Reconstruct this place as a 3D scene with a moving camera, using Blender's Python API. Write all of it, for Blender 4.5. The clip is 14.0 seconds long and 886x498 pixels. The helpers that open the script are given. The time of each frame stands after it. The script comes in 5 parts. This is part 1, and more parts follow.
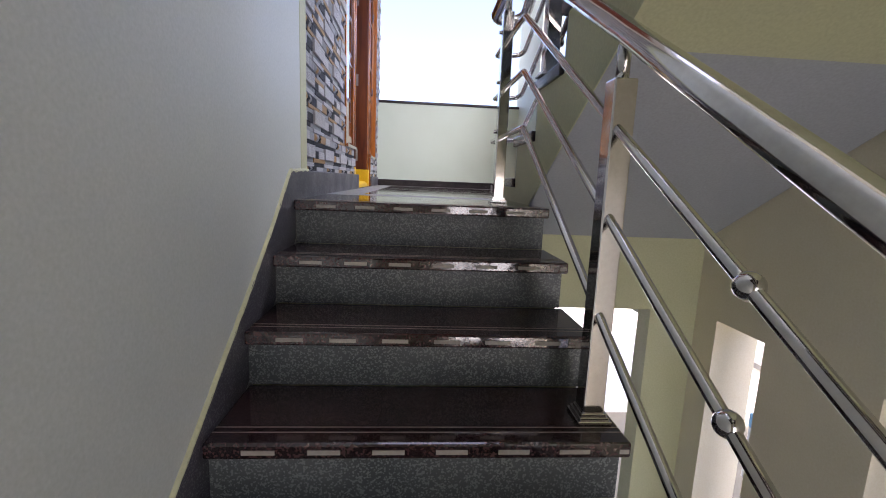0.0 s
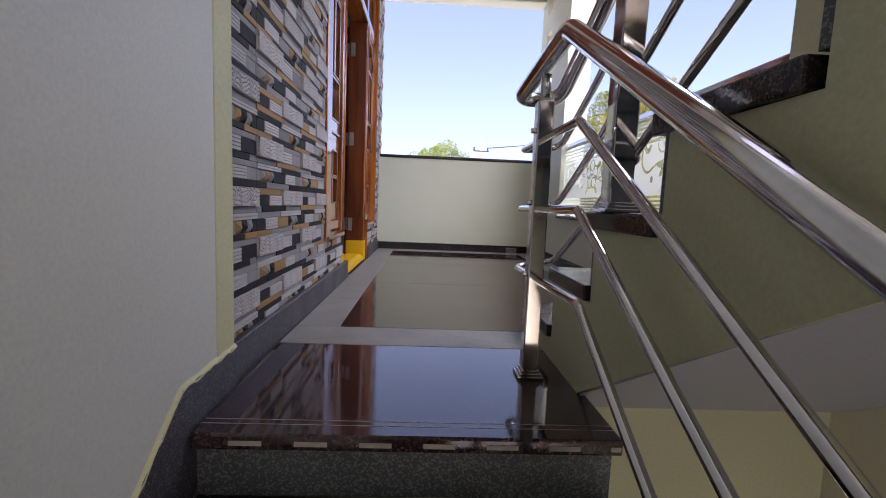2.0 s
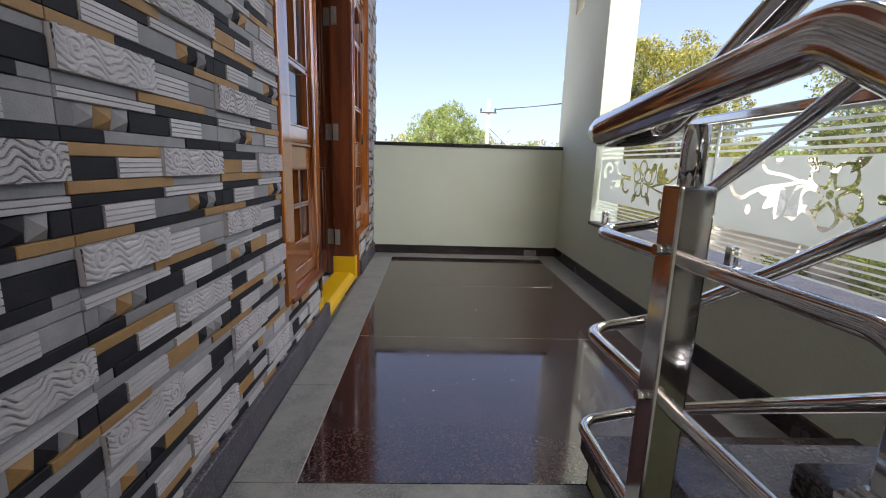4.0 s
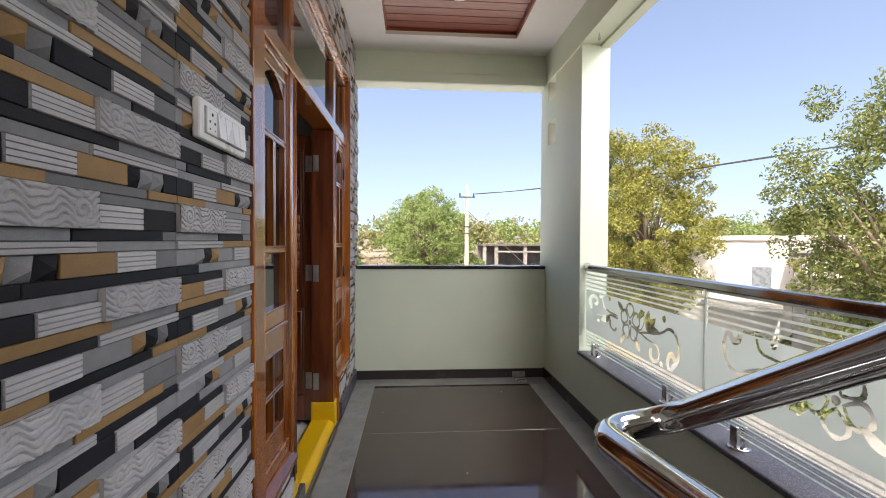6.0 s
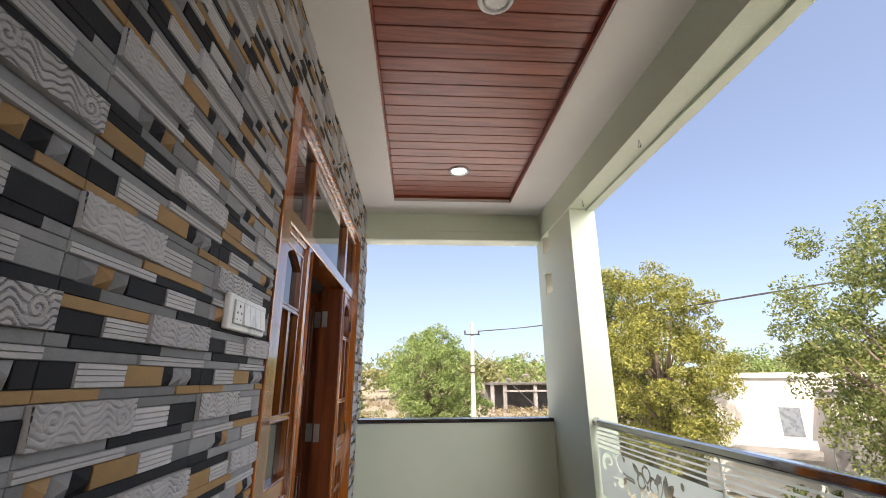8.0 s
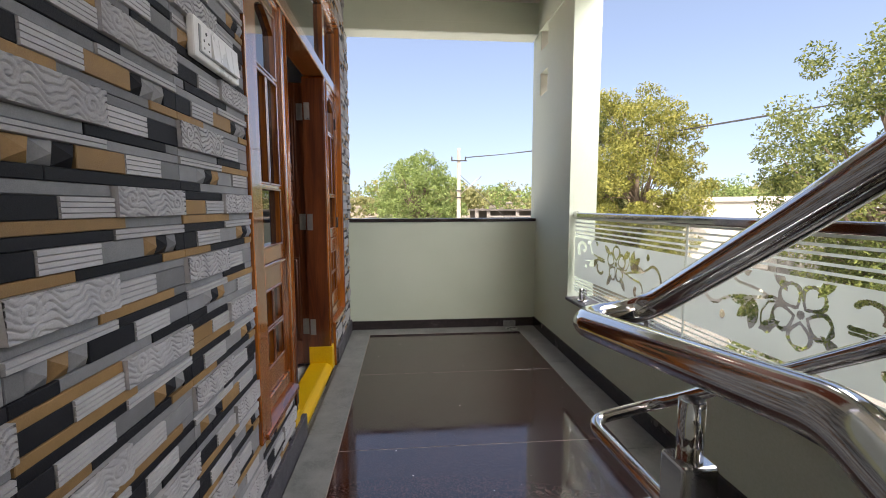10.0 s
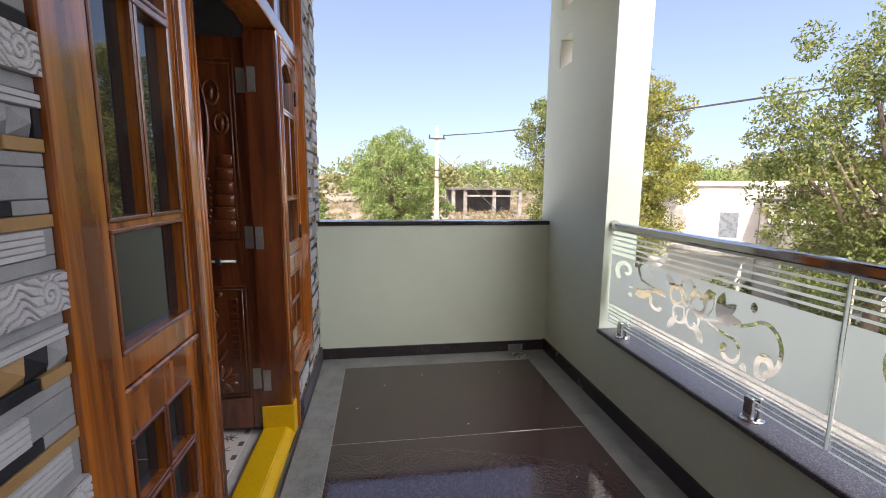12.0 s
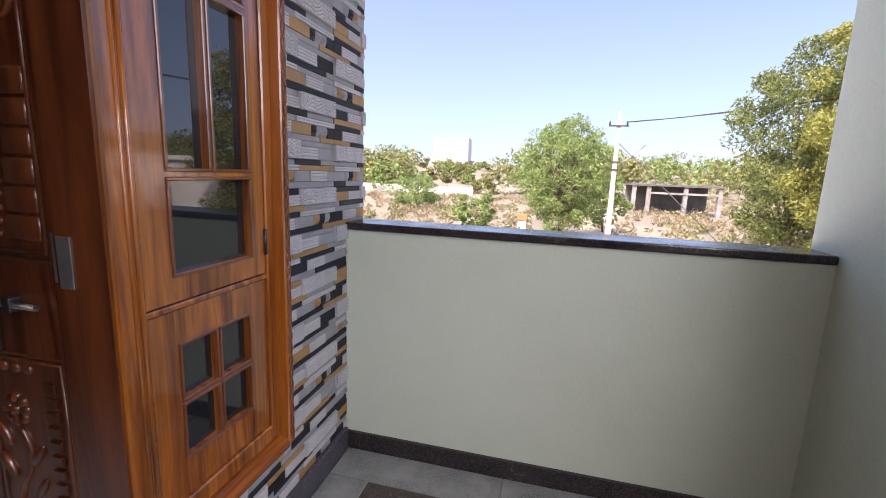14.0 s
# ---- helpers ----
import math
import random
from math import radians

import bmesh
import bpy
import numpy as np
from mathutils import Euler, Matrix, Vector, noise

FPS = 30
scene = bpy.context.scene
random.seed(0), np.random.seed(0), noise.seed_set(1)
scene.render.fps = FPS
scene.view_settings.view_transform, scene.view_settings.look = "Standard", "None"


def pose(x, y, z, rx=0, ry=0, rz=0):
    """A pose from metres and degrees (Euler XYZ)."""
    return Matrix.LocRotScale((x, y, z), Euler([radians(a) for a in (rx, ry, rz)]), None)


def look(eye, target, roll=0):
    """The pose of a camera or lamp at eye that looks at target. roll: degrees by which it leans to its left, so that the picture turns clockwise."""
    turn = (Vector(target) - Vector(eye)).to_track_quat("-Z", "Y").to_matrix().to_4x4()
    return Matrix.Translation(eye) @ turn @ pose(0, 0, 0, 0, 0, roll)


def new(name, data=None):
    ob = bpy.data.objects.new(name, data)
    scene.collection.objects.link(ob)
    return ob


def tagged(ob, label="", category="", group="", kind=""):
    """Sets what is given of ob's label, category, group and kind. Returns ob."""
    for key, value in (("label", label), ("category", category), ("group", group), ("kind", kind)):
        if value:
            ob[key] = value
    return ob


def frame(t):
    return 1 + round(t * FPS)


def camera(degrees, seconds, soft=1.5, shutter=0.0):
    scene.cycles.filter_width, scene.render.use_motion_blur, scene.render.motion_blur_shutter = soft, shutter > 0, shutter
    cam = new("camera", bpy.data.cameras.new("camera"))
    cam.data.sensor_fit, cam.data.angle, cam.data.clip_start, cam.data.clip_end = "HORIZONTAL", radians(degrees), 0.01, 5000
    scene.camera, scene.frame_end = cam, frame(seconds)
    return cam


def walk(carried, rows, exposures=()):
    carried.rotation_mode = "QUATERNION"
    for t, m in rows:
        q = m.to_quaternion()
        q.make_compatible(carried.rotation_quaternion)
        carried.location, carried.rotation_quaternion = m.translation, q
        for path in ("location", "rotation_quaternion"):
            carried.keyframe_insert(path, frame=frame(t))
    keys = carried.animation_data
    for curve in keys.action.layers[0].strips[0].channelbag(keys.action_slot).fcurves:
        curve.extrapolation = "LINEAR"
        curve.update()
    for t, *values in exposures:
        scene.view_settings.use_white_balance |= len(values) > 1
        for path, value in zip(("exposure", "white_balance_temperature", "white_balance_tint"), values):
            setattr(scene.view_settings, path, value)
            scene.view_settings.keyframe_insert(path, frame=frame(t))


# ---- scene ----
cam = camera(91.4, 14.0, soft=1.0)
PATH = [
    (0, (0.477, -1.642, 0.093), (0.615, 0.329, -0.221), 2.3),
    (0.5, (0.508, -1.458, 0.224), (0.647, 0.516, -0.066), 2.1),
    (1, (0.474, -1.266, 0.332), (0.609, 0.718, 0.118), 2.1),
    (1.5, (0.48, -1.09, 0.417), (0.609, 0.895, 0.215), 2.4),
    (2, (0.528, -0.917, 0.522), (0.614, 1.07, 0.313), 2.4),
    (2.2, (0.534, -0.857, 0.553), (0.601, 1.131, 0.343), 2.6),
    (4.5, (0.528, -0.063, 0.969), (0.604, 1.893, 0.559), 1.3),
    (5, (0.508, -0.023, 1.091), (0.634, 1.934, 0.697), 1.8),
    (5.5, (0.527, -0.023, 1.15), (0.663, 1.957, 0.904), 1.6),
    (6, (0.519, -0.05, 1.264), (0.657, 1.945, 1.225), 0.3),
    (6.5, (0.526, -0.102, 1.353), (0.661, 1.884, 1.549), -0.5),
    (7, (0.521, -0.186, 1.449), (0.639, 1.739, 1.979), -1.2),
    (7.5, (0.515, -0.222, 1.461), (0.622, 1.657, 2.139), -1.2),
    (8, (0.523, -0.181, 1.373), (0.634, 1.731, 1.948), -0.3),
    (8.5, (0.528, -0.173, 1.257), (0.648, 1.781, 1.667), -0.1),
    (9, (0.52, -0.182, 1.144), (0.649, 1.81, 1.275), 0.1),
    (9.2, (0.518, -0.182, 1.111), (0.649, 1.813, 1.142), -0.2),
    (11.3, (0.48, 0.337, 1.207), (0.703, 2.307, 0.944), 0.8),
    (11.5, (0.465, 0.445, 1.187), (0.685, 2.418, 0.939), 0.8),
    (12, (0.449, 0.711, 1.305), (0.735, 2.668, 1.009), 0.5),
    (12.5, (0.585, 1.052, 1.291), (0.834, 3.01, 0.971), -0.0),
    (13, (0.687, 1.409, 1.271), (0.916, 3.367, 0.937), 0.8),
    (13.5, (0.761, 1.812, 1.278), (0.915, 3.776, 0.93), 0.8),
    (14, (0.828, 2.241, 1.253), (0.357, 4.153, 0.904), 2.2),
]
EXPOSURES = [(0, 2.25, 6480, 25), (1.5, 1.7, 6800, 30), (2.2, 1.58, 6900, 29), (4.5, 1.4, 7150, 18), (9.2, 1.32, 7350, 17), (11.5, 1.34, 7150, 18), (13, 1.38, 6850, 25), (14, 1.43, 6720, 27)]
walk(cam, [(t, look(eye, target, roll)) for t, eye, target, roll in PATH], EXPOSURES)

# ---- world, sun, exposure ----
SUN_EL, SUN_AZ = radians(52), radians(205)   # azimuth: compass angle from +y, clockwise
world = bpy.data.worlds.new("world")
scene.world = world
world.use_nodes = True
wn = world.node_tree
sky = wn.nodes.new("ShaderNodeTexSky")
sky.sky_type, sky.sun_disc = "NISHITA", False
sky.sun_elevation, sky.sun_rotation = SUN_EL, SUN_AZ
sky.dust_density, sky.ozone_density, sky.air_density = 4.4, 1.3, 1.0
lift = wn.nodes.new("ShaderNodeMapping")     # the haze right at the horizon stays thin
lift.inputs["Location"].default_value = (0, 0, 0.12)
wn.links.new(wn.nodes.new("ShaderNodeTexCoord").outputs["Generated"], lift.inputs[0])
wn.links.new(lift.outputs[0], sky.inputs[0])
wn.links.new(sky.outputs[0], wn.nodes["Background"].inputs[0])
wn.nodes["Background"].inputs[1].default_value = 0.15
sun = new("sun", bpy.data.lights.new("sun", "SUN"))
sun.data.energy, sun.data.angle, sun.data.color = 4.0, radians(0.6), (1.0, 0.95, 0.87)
sun_to = Vector((math.sin(SUN_AZ) * math.cos(SUN_EL), math.cos(SUN_AZ) * math.cos(SUN_EL), math.sin(SUN_EL)))
sun.matrix_world = look(sun_to * 40, (0, 0, 0))


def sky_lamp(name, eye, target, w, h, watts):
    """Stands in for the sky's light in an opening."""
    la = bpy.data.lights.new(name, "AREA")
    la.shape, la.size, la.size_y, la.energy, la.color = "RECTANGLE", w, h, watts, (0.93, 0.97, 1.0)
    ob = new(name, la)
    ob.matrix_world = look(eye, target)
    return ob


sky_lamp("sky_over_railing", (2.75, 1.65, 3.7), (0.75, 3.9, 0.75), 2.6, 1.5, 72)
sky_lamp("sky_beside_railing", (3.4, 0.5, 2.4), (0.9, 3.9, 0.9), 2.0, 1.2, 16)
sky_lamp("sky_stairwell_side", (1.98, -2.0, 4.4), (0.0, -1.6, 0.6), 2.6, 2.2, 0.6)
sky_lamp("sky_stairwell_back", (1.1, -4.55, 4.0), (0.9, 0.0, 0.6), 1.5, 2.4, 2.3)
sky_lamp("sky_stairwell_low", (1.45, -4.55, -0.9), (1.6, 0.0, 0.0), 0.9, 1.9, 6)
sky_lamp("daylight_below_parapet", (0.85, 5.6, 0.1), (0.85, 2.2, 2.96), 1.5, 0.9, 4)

# ---- materials ----
def shader(name, rough=0.5, metal=0.0, spec=0.5):
    m = bpy.data.materials.new(name)
    m.use_nodes = True
    b = m.node_tree.nodes["Principled BSDF"]
    b.inputs["Roughness"].default_value = rough
    b.inputs["Metallic"].default_value = metal
    b.inputs["Specular IOR Level"].default_value = spec
    return m, m.node_tree, b


def node(nt, kind, **values):
    n = nt.nodes.new(kind)
    for key, v in values.items():
        n.inputs[key.replace("_", " ")].default_value = v
    return n


def surface(name, c1, c2, rough=0.5, metal=0.0, scale=6.0, fine=90.0, bump=0.15, depth=0.002, vary=0.0,
            stretch=(1, 1, 1), speck=None, speck_size=300.0, rough_vary=0.12, spec=0.5, island=False):
    """Two-scale mottled surface: stains of c1 and c2, fine grain in bump, optional bright specks."""
    m, nt, b = shader(name, rough, metal, spec)
    L = nt.links.new
    co = nt.nodes.new("ShaderNodeTexCoord")
    mp = nt.nodes.new("ShaderNodeMapping")
    mp.inputs["Scale"].default_value = stretch
    L(co.outputs["Object"], mp.inputs[0])
    big = node(nt, "ShaderNodeTexNoise", Scale=scale, Detail=6.0, Roughness=0.62)
    small = node(nt, "ShaderNodeTexNoise", Scale=fine, Detail=4.0, Roughness=0.6)
    L(mp.outputs[0], big.inputs["Vector"]), L(mp.outputs[0], small.inputs["Vector"])
    ramp = nt.nodes.new("ShaderNodeValToRGB")
    ramp.color_ramp.elements[0].position, ramp.color_ramp.elements[1].position = 0.34, 0.66
    ramp.color_ramp.elements[0].color, ramp.color_ramp.elements[1].color = (*c1, 1), (*c2, 1)
    L(big.outputs[0], ramp.inputs[0])
    last = ramp.outputs[0]
    grain = nt.nodes.new("ShaderNodeMix")
    grain.data_type, grain.blend_type = "RGBA", "OVERLAY"
    grain.inputs[0].default_value = 0.22
    L(last, grain.inputs[6]), L(small.outputs[0], grain.inputs[7])
    last = grain.outputs[2]
    if speck:
        v = node(nt, "ShaderNodeTexVoronoi", Scale=speck_size)
        L(mp.outputs[0], v.inputs["Vector"])
        sep = nt.nodes.new("ShaderNodeSeparateColor")
        L(v.outputs["Color"], sep.inputs[0])
        cut = nt.nodes.new("ShaderNodeMath")
        cut.operation = "GREATER_THAN"
        cut.inputs[1].default_value = 0.72
        L(sep.outputs[0], cut.inputs[0])
        mx = nt.nodes.new("ShaderNodeMix")
        mx.data_type = "RGBA"
        L(cut.outputs[0], mx.inputs[0]), L(last, mx.inputs[6])
        mx.inputs[7].default_value = (*speck, 1)
        last = mx.outputs[2]
    if vary:
        info = nt.nodes.new("ShaderNodeNewGeometry" if island else "ShaderNodeObjectInfo")
        hsv = nt.nodes.new("ShaderNodeHueSaturation")
        rng = node(nt, "ShaderNodeMapRange", To_Min=1 - vary, To_Max=1 + vary)
        L(info.outputs["Random Per Island" if island else "Random"], rng.inputs[0])
        L(rng.outputs[0], hsv.inputs["Value"]), L(last, hsv.inputs["Color"])
        last = hsv.outputs[0]
    L(last, b.inputs["Base Color"])
    rr = node(nt, "ShaderNodeMapRange", To_Min=max(0.02, rough - rough_vary), To_Max=min(1, rough + rough_vary))
    rr.inputs[1].default_value, rr.inputs[2].default_value = 0.3, 0.7
    L(big.outputs[0], rr.inputs[0]), L(rr.outputs[0], b.inputs["Roughness"])
    if bump:
        bp = node(nt, "ShaderNodeBump", Strength=bump, Distance=depth)
        L(small.outputs[0], bp.inputs["Height"]), L(bp.outputs[0], b.inputs["Normal"])
    return m


def timber(name, dark, light, rough=0.25, grain_axis=2, scale=9.0, coat=1.0):
    """Varnished wood with long grain along one axis and a few knots."""
    m, nt, b = shader(name, rough)
    L = nt.links.new
    co = nt.nodes.new("ShaderNodeTexCoord")
    mp = nt.nodes.new("ShaderNodeMapping")
    s = [1.0, 1.0, 1.0]
    s[grain_axis] = 0.07
    mp.inputs["Scale"].default_value = s
    info = nt.nodes.new("ShaderNodeObjectInfo")
    shift = nt.nodes.new("ShaderNodeVectorMath")
    shift.operation = "SCALE"
    shift.inputs[0].default_value = (3.1, 4.7, 2.3)
    L(info.outputs["Random"], shift.inputs["Scale"])
    L(shift.outputs[0], mp.inputs["Location"])
    L(co.outputs["Object"], mp.inputs[0])
    n1 = node(nt, "ShaderNodeTexNoise", Scale=scale, Detail=5.0, Roughness=0.6, Distortion=2.4)
    n2 = node(nt, "ShaderNodeTexNoise", Scale=scale * 14, Detail=3.0, Roughness=0.7)
    L(mp.outputs[0], n1.inputs["Vector"]), L(mp.outputs[0], n2.inputs["Vector"])
    ramp = nt.nodes.new("ShaderNodeValToRGB")
    e = ramp.color_ramp.elements
    e[0].position, e[1].position = 0.36, 0.62
    e[0].color, e[1].color = (*dark, 1), (*light, 1)
    L(n1.outputs[0], ramp.inputs[0])
    mx = nt.nodes.new("ShaderNodeMix")
    mx.data_type, mx.blend_type = "RGBA", "OVERLAY"
    mx.inputs[0].default_value = 0.4
    L(ramp.outputs[0], mx.inputs[6]), L(n2.outputs[0], mx.inputs[7])
    L(mx.outputs[2], b.inputs["Base Color"])
    b.inputs["Coat Weight"].default_value, b.inputs["Coat Roughness"].default_value = coat, 0.06
    bp = node(nt, "ShaderNodeBump", Strength=0.12, Distance=0.001)
    L(n2.outputs[0], bp.inputs["Height"]), L(bp.outputs[0], b.inputs["Normal"])
    return m


M = {}
M["plaster_green"] = surface("plaster_green", (0.56, 0.63, 0.51), (0.60, 0.67, 0.55), 0.55, scale=2.2, fine=120, bump=0.10)
M["plaster_wall"] = surface("plaster_wall", (0.53, 0.57, 0.54), (0.565, 0.605, 0.575), 0.5, scale=1.8, fine=140, bump=0.10)
M["plaster_olive"] = surface("plaster_olive", (0.49, 0.505, 0.31), (0.53, 0.545, 0.35), 0.6, scale=2.0, fine=120, bump=0.10)
M["plaster_grey"] = surface("plaster_grey", (0.355, 0.385, 0.425), (0.395, 0.425, 0.465), 0.6, scale=2.0, fine=120, bump=0.10)
M["plaster_cream"] = surface("plaster_cream", (0.64, 0.60, 0.46), (0.69, 0.65, 0.51), 0.6, scale=2.0, fine=120, bump=0.10)
M["ceiling_white"] = surface("ceiling_white", (0.74, 0.73, 0.70), (0.78, 0.77, 0.74), 0.6, scale=2.0, fine=150, bump=0.06)
M["granite_brown"] = surface("granite_brown", (0.015, 0.008, 0.009), (0.032, 0.017, 0.018), 0.08, scale=4, fine=46, bump=0.05, depth=0.0006,
                             speck=(0.075, 0.040, 0.038), speck_size=210, rough_vary=0.07, spec=1.0)
M["granite_brown"].node_tree.nodes["Principled BSDF"].inputs["Coat Weight"].default_value = 0.2
M["granite_brown"].node_tree.nodes["Principled BSDF"].inputs["Coat Roughness"].default_value = 0.04
M["granite_dark"] = surface("granite_dark", (0.016, 0.014, 0.016), (0.030, 0.025, 0.027), 0.2, scale=6, fine=240, bump=0.03,
                            speck=(0.06, 0.045, 0.045), speck_size=300)
M["stone_grey"] = surface("stone_grey", (0.105, 0.113, 0.115), (0.25, 0.258, 0.25), 0.5, scale=7, fine=130, bump=0.12,
                          speck=(0.25, 0.26, 0.25), speck_size=420)
M["granite_riser"] = surface("granite_riser", (0.050, 0.060, 0.062), (0.080, 0.092, 0.094), 0.45, scale=6, fine=220, bump=0.05,
                             speck=(0.17, 0.19, 0.19), speck_size=260)
M["granite_skirt"] = surface("granite_skirt", (0.030, 0.028, 0.040), (0.056, 0.053, 0.070), 0.4, scale=5, fine=200, bump=0.06,
                             speck=(0.13, 0.13, 0.14), speck_size=300)
M["line_pale"] = surface("line_pale", (0.30, 0.26, 0.23), (0.38, 0.33, 0.30), 0.6, bump=0)
M["strip_pale"] = surface("strip_pale", (0.28, 0.26, 0.22), (0.36, 0.34, 0.30), 0.6, scale=30, bump=0.1)
M["tile_dark"] = surface("tile_dark", (0.011, 0.012, 0.015), (0.024, 0.025, 0.030), 0.62, scale=14, fine=420, bump=0.5, depth=0.0012, vary=0.25, spec=0.2)
M["tile_mid"] = surface("tile_mid", (0.18, 0.185, 0.195), (0.245, 0.25, 0.26), 0.6, scale=14, fine=420, bump=0.5, depth=0.0012, vary=0.22, spec=0.3)
M["tile_light"] = surface("tile_light", (0.40, 0.40, 0.415), (0.48, 0.48, 0.49), 0.6, scale=14, fine=420, bump=0.3, depth=0.001, vary=0.12)
M["tile_tan"] = surface("tile_tan", (0.25, 0.145, 0.055), (0.34, 0.205, 0.085), 0.6, scale=14, fine=420, bump=0.5, depth=0.0012, vary=0.15)
M["grout"] = surface("grout", (0.14, 0.14, 0.145), (0.2, 0.2, 0.2), 0.8, bump=0.2)
M["teak"] = timber("teak", (0.115, 0.026, 0.004), (0.39, 0.118, 0.015))
M["teak_rail"] = timber("teak_rail", (0.15, 0.034, 0.006), (0.36, 0.11, 0.019), grain_axis=1)
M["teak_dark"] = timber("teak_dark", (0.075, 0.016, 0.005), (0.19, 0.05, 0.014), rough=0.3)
M["ceiling_wood"] = timber("ceiling_wood", (0.17, 0.034, 0.016), (0.30, 0.072, 0.034), rough=0.38, grain_axis=0, scale=16, coat=0.1)
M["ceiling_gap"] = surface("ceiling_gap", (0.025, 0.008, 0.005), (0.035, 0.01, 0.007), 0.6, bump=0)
M["paint_yellow"] = surface("paint_yellow", (0.62, 0.37, 0.004), (0.70, 0.43, 0.008), 0.42, scale=4, fine=90, bump=0.15)
# lighter than the pier's plaster: daylight on the reveals, put into the colour
M["paint_ivory"] = surface("paint_ivory", (0.76, 0.74, 0.64), (0.80, 0.78, 0.69), 0.55, scale=3, fine=120, bump=0.08)
M["steel"] = surface("steel", (0.58, 0.57, 0.56), (0.66, 0.65, 0.64), 0.09, metal=1.0, scale=4, fine=60, bump=0.0, rough_vary=0.04)
M["steel_dull"] = surface("steel_dull", (0.50, 0.50, 0.50), (0.60, 0.60, 0.59), 0.3, metal=1.0, scale=20, bump=0.05)
M["zinc"] = surface("zinc", (0.40, 0.40, 0.39), (0.52, 0.52, 0.50), 0.38, metal=0.85, scale=20, bump=0.05)
M["iron"] = surface("iron", (0.05, 0.05, 0.055), (0.09, 0.09, 0.09), 0.4, metal=0.8, scale=20, bump=0.05)
M["brass"] = surface("brass", (0.45, 0.32, 0.12), (0.55, 0.40, 0.16), 0.3, metal=1.0, scale=20, bump=0.05)
M["switch_white"] = surface("switch_white", (0.74, 0.75, 0.74), (0.80, 0.80, 0.79), 0.3, bump=0)
M["switch_grey"] = surface("switch_grey", (0.30, 0.32, 0.33), (0.36, 0.38, 0.39), 0.3, bump=0)
M["black"] = surface("black", (0.008, 0.008, 0.008), (0.014, 0.014, 0.014), 0.5, bump=0)
M["room_wall"] = surface("room_wall", (0.52, 0.50, 0.52), (0.57, 0.55, 0.57), 0.6, bump=0.05)
M["room_floor"] = surface("room_floor", (0.55, 0.55, 0.54), (0.63, 0.63, 0.62), 0.25, bump=0.02)
M["mosaic"] = surface("mosaic", (0.62, 0.60, 0.57), (0.70, 0.68, 0.65), 0.4, bump=0.05)
M["mosaic_red"] = surface("mosaic_red", (0.10, 0.03, 0.03), (0.16, 0.05, 0.05), 0.4, bump=0.05)
M["mosaic_grey"] = surface("mosaic_grey", (0.07, 0.07, 0.08), (0.12, 0.12, 0.13), 0.4, bump=0.05)
M["frame_blue"] = surface("frame_blue", (0.62, 0.68, 0.70), (0.68, 0.73, 0.75), 0.45, bump=0.05)
M["ground"] = surface("ground", (0.165, 0.145, 0.105), (0.25, 0.225, 0.165), 0.95, scale=0.12, fine=2.5, bump=0.5, depth=0.05)
M["road_dust"] = surface("road_dust", (0.40, 0.32, 0.23), (0.50, 0.41, 0.30), 0.95, scale=0.4, fine=6, bump=0.4, depth=0.03)
M["concrete"] = surface("concrete", (0.40, 0.39, 0.37), (0.52, 0.51, 0.48), 0.85, scale=1.2, fine=40, bump=0.25)
M["pole_cement"] = surface("pole_cement", (0.30, 0.28, 0.245), (0.38, 0.355, 0.315), 0.9, scale=1.5, fine=30, bump=0.3)
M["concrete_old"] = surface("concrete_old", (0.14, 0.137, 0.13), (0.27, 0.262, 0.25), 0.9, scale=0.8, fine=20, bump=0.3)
# concrete_old made darker, with the shade inside the shed in its colour
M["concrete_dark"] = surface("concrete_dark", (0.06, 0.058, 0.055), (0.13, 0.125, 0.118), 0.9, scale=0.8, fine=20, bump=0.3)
M["whitewash"] = surface("whitewash", (0.62, 0.61, 0.58), (0.78, 0.77, 0.75), 0.85, scale=0.6, fine=20, bump=0.2)
M["far_white"] = surface("far_white", (0.50, 0.52, 0.55), (0.57, 0.585, 0.61), 0.8, scale=0.1, fine=2, bump=0)
M["far_glass"] = surface("far_glass", (0.14, 0.17, 0.20), (0.2, 0.23, 0.26), 0.3, bump=0)
M["bark"] = surface("bark", (0.10, 0.075, 0.055), (0.17, 0.135, 0.10), 0.9, scale=6, fine=30, bump=0.5, depth=0.02, stretch=(1, 1, 0.2))
M["wire"] = surface("wire", (0.03, 0.03, 0.032), (0.05, 0.05, 0.05), 0.6, bump=0)
M["sign_blue"] = surface("sign_blue", (0.12, 0.30, 0.50), (0.18, 0.38, 0.58), 0.5, bump=0)
M["sign_red"] = surface("sign_red", (0.55, 0.05, 0.05), (0.62, 0.08, 0.07), 0.5, bump=0)


def leaf_material(name, c1, c2):
    m, nt, b = shader(name, 0.55, 0.0, 0.35)
    L = nt.links.new
    g = nt.nodes.new("ShaderNodeNewGeometry")
    ramp = nt.nodes.new("ShaderNodeValToRGB")
    ramp.color_ramp.elements[0].color, ramp.color_ramp.elements[1].color = (*c1, 1), (*c2, 1)
    L(g.outputs["Random Per Island"], ramp.inputs[0])
    L(ramp.outputs[0], b.inputs["Base Color"])
    tr = nt.nodes.new("ShaderNodeBsdfTranslucent")
    L(ramp.outputs[0], tr.inputs["Color"])
    mx = nt.nodes.new("ShaderNodeMixShader")
    mx.inputs[0].default_value = 0.35
    L(b.outputs[0], mx.inputs[1]), L(tr.outputs[0], mx.inputs[2])
    L(mx.outputs[0], nt.nodes["Material Output"].inputs["Surface"])
    return m


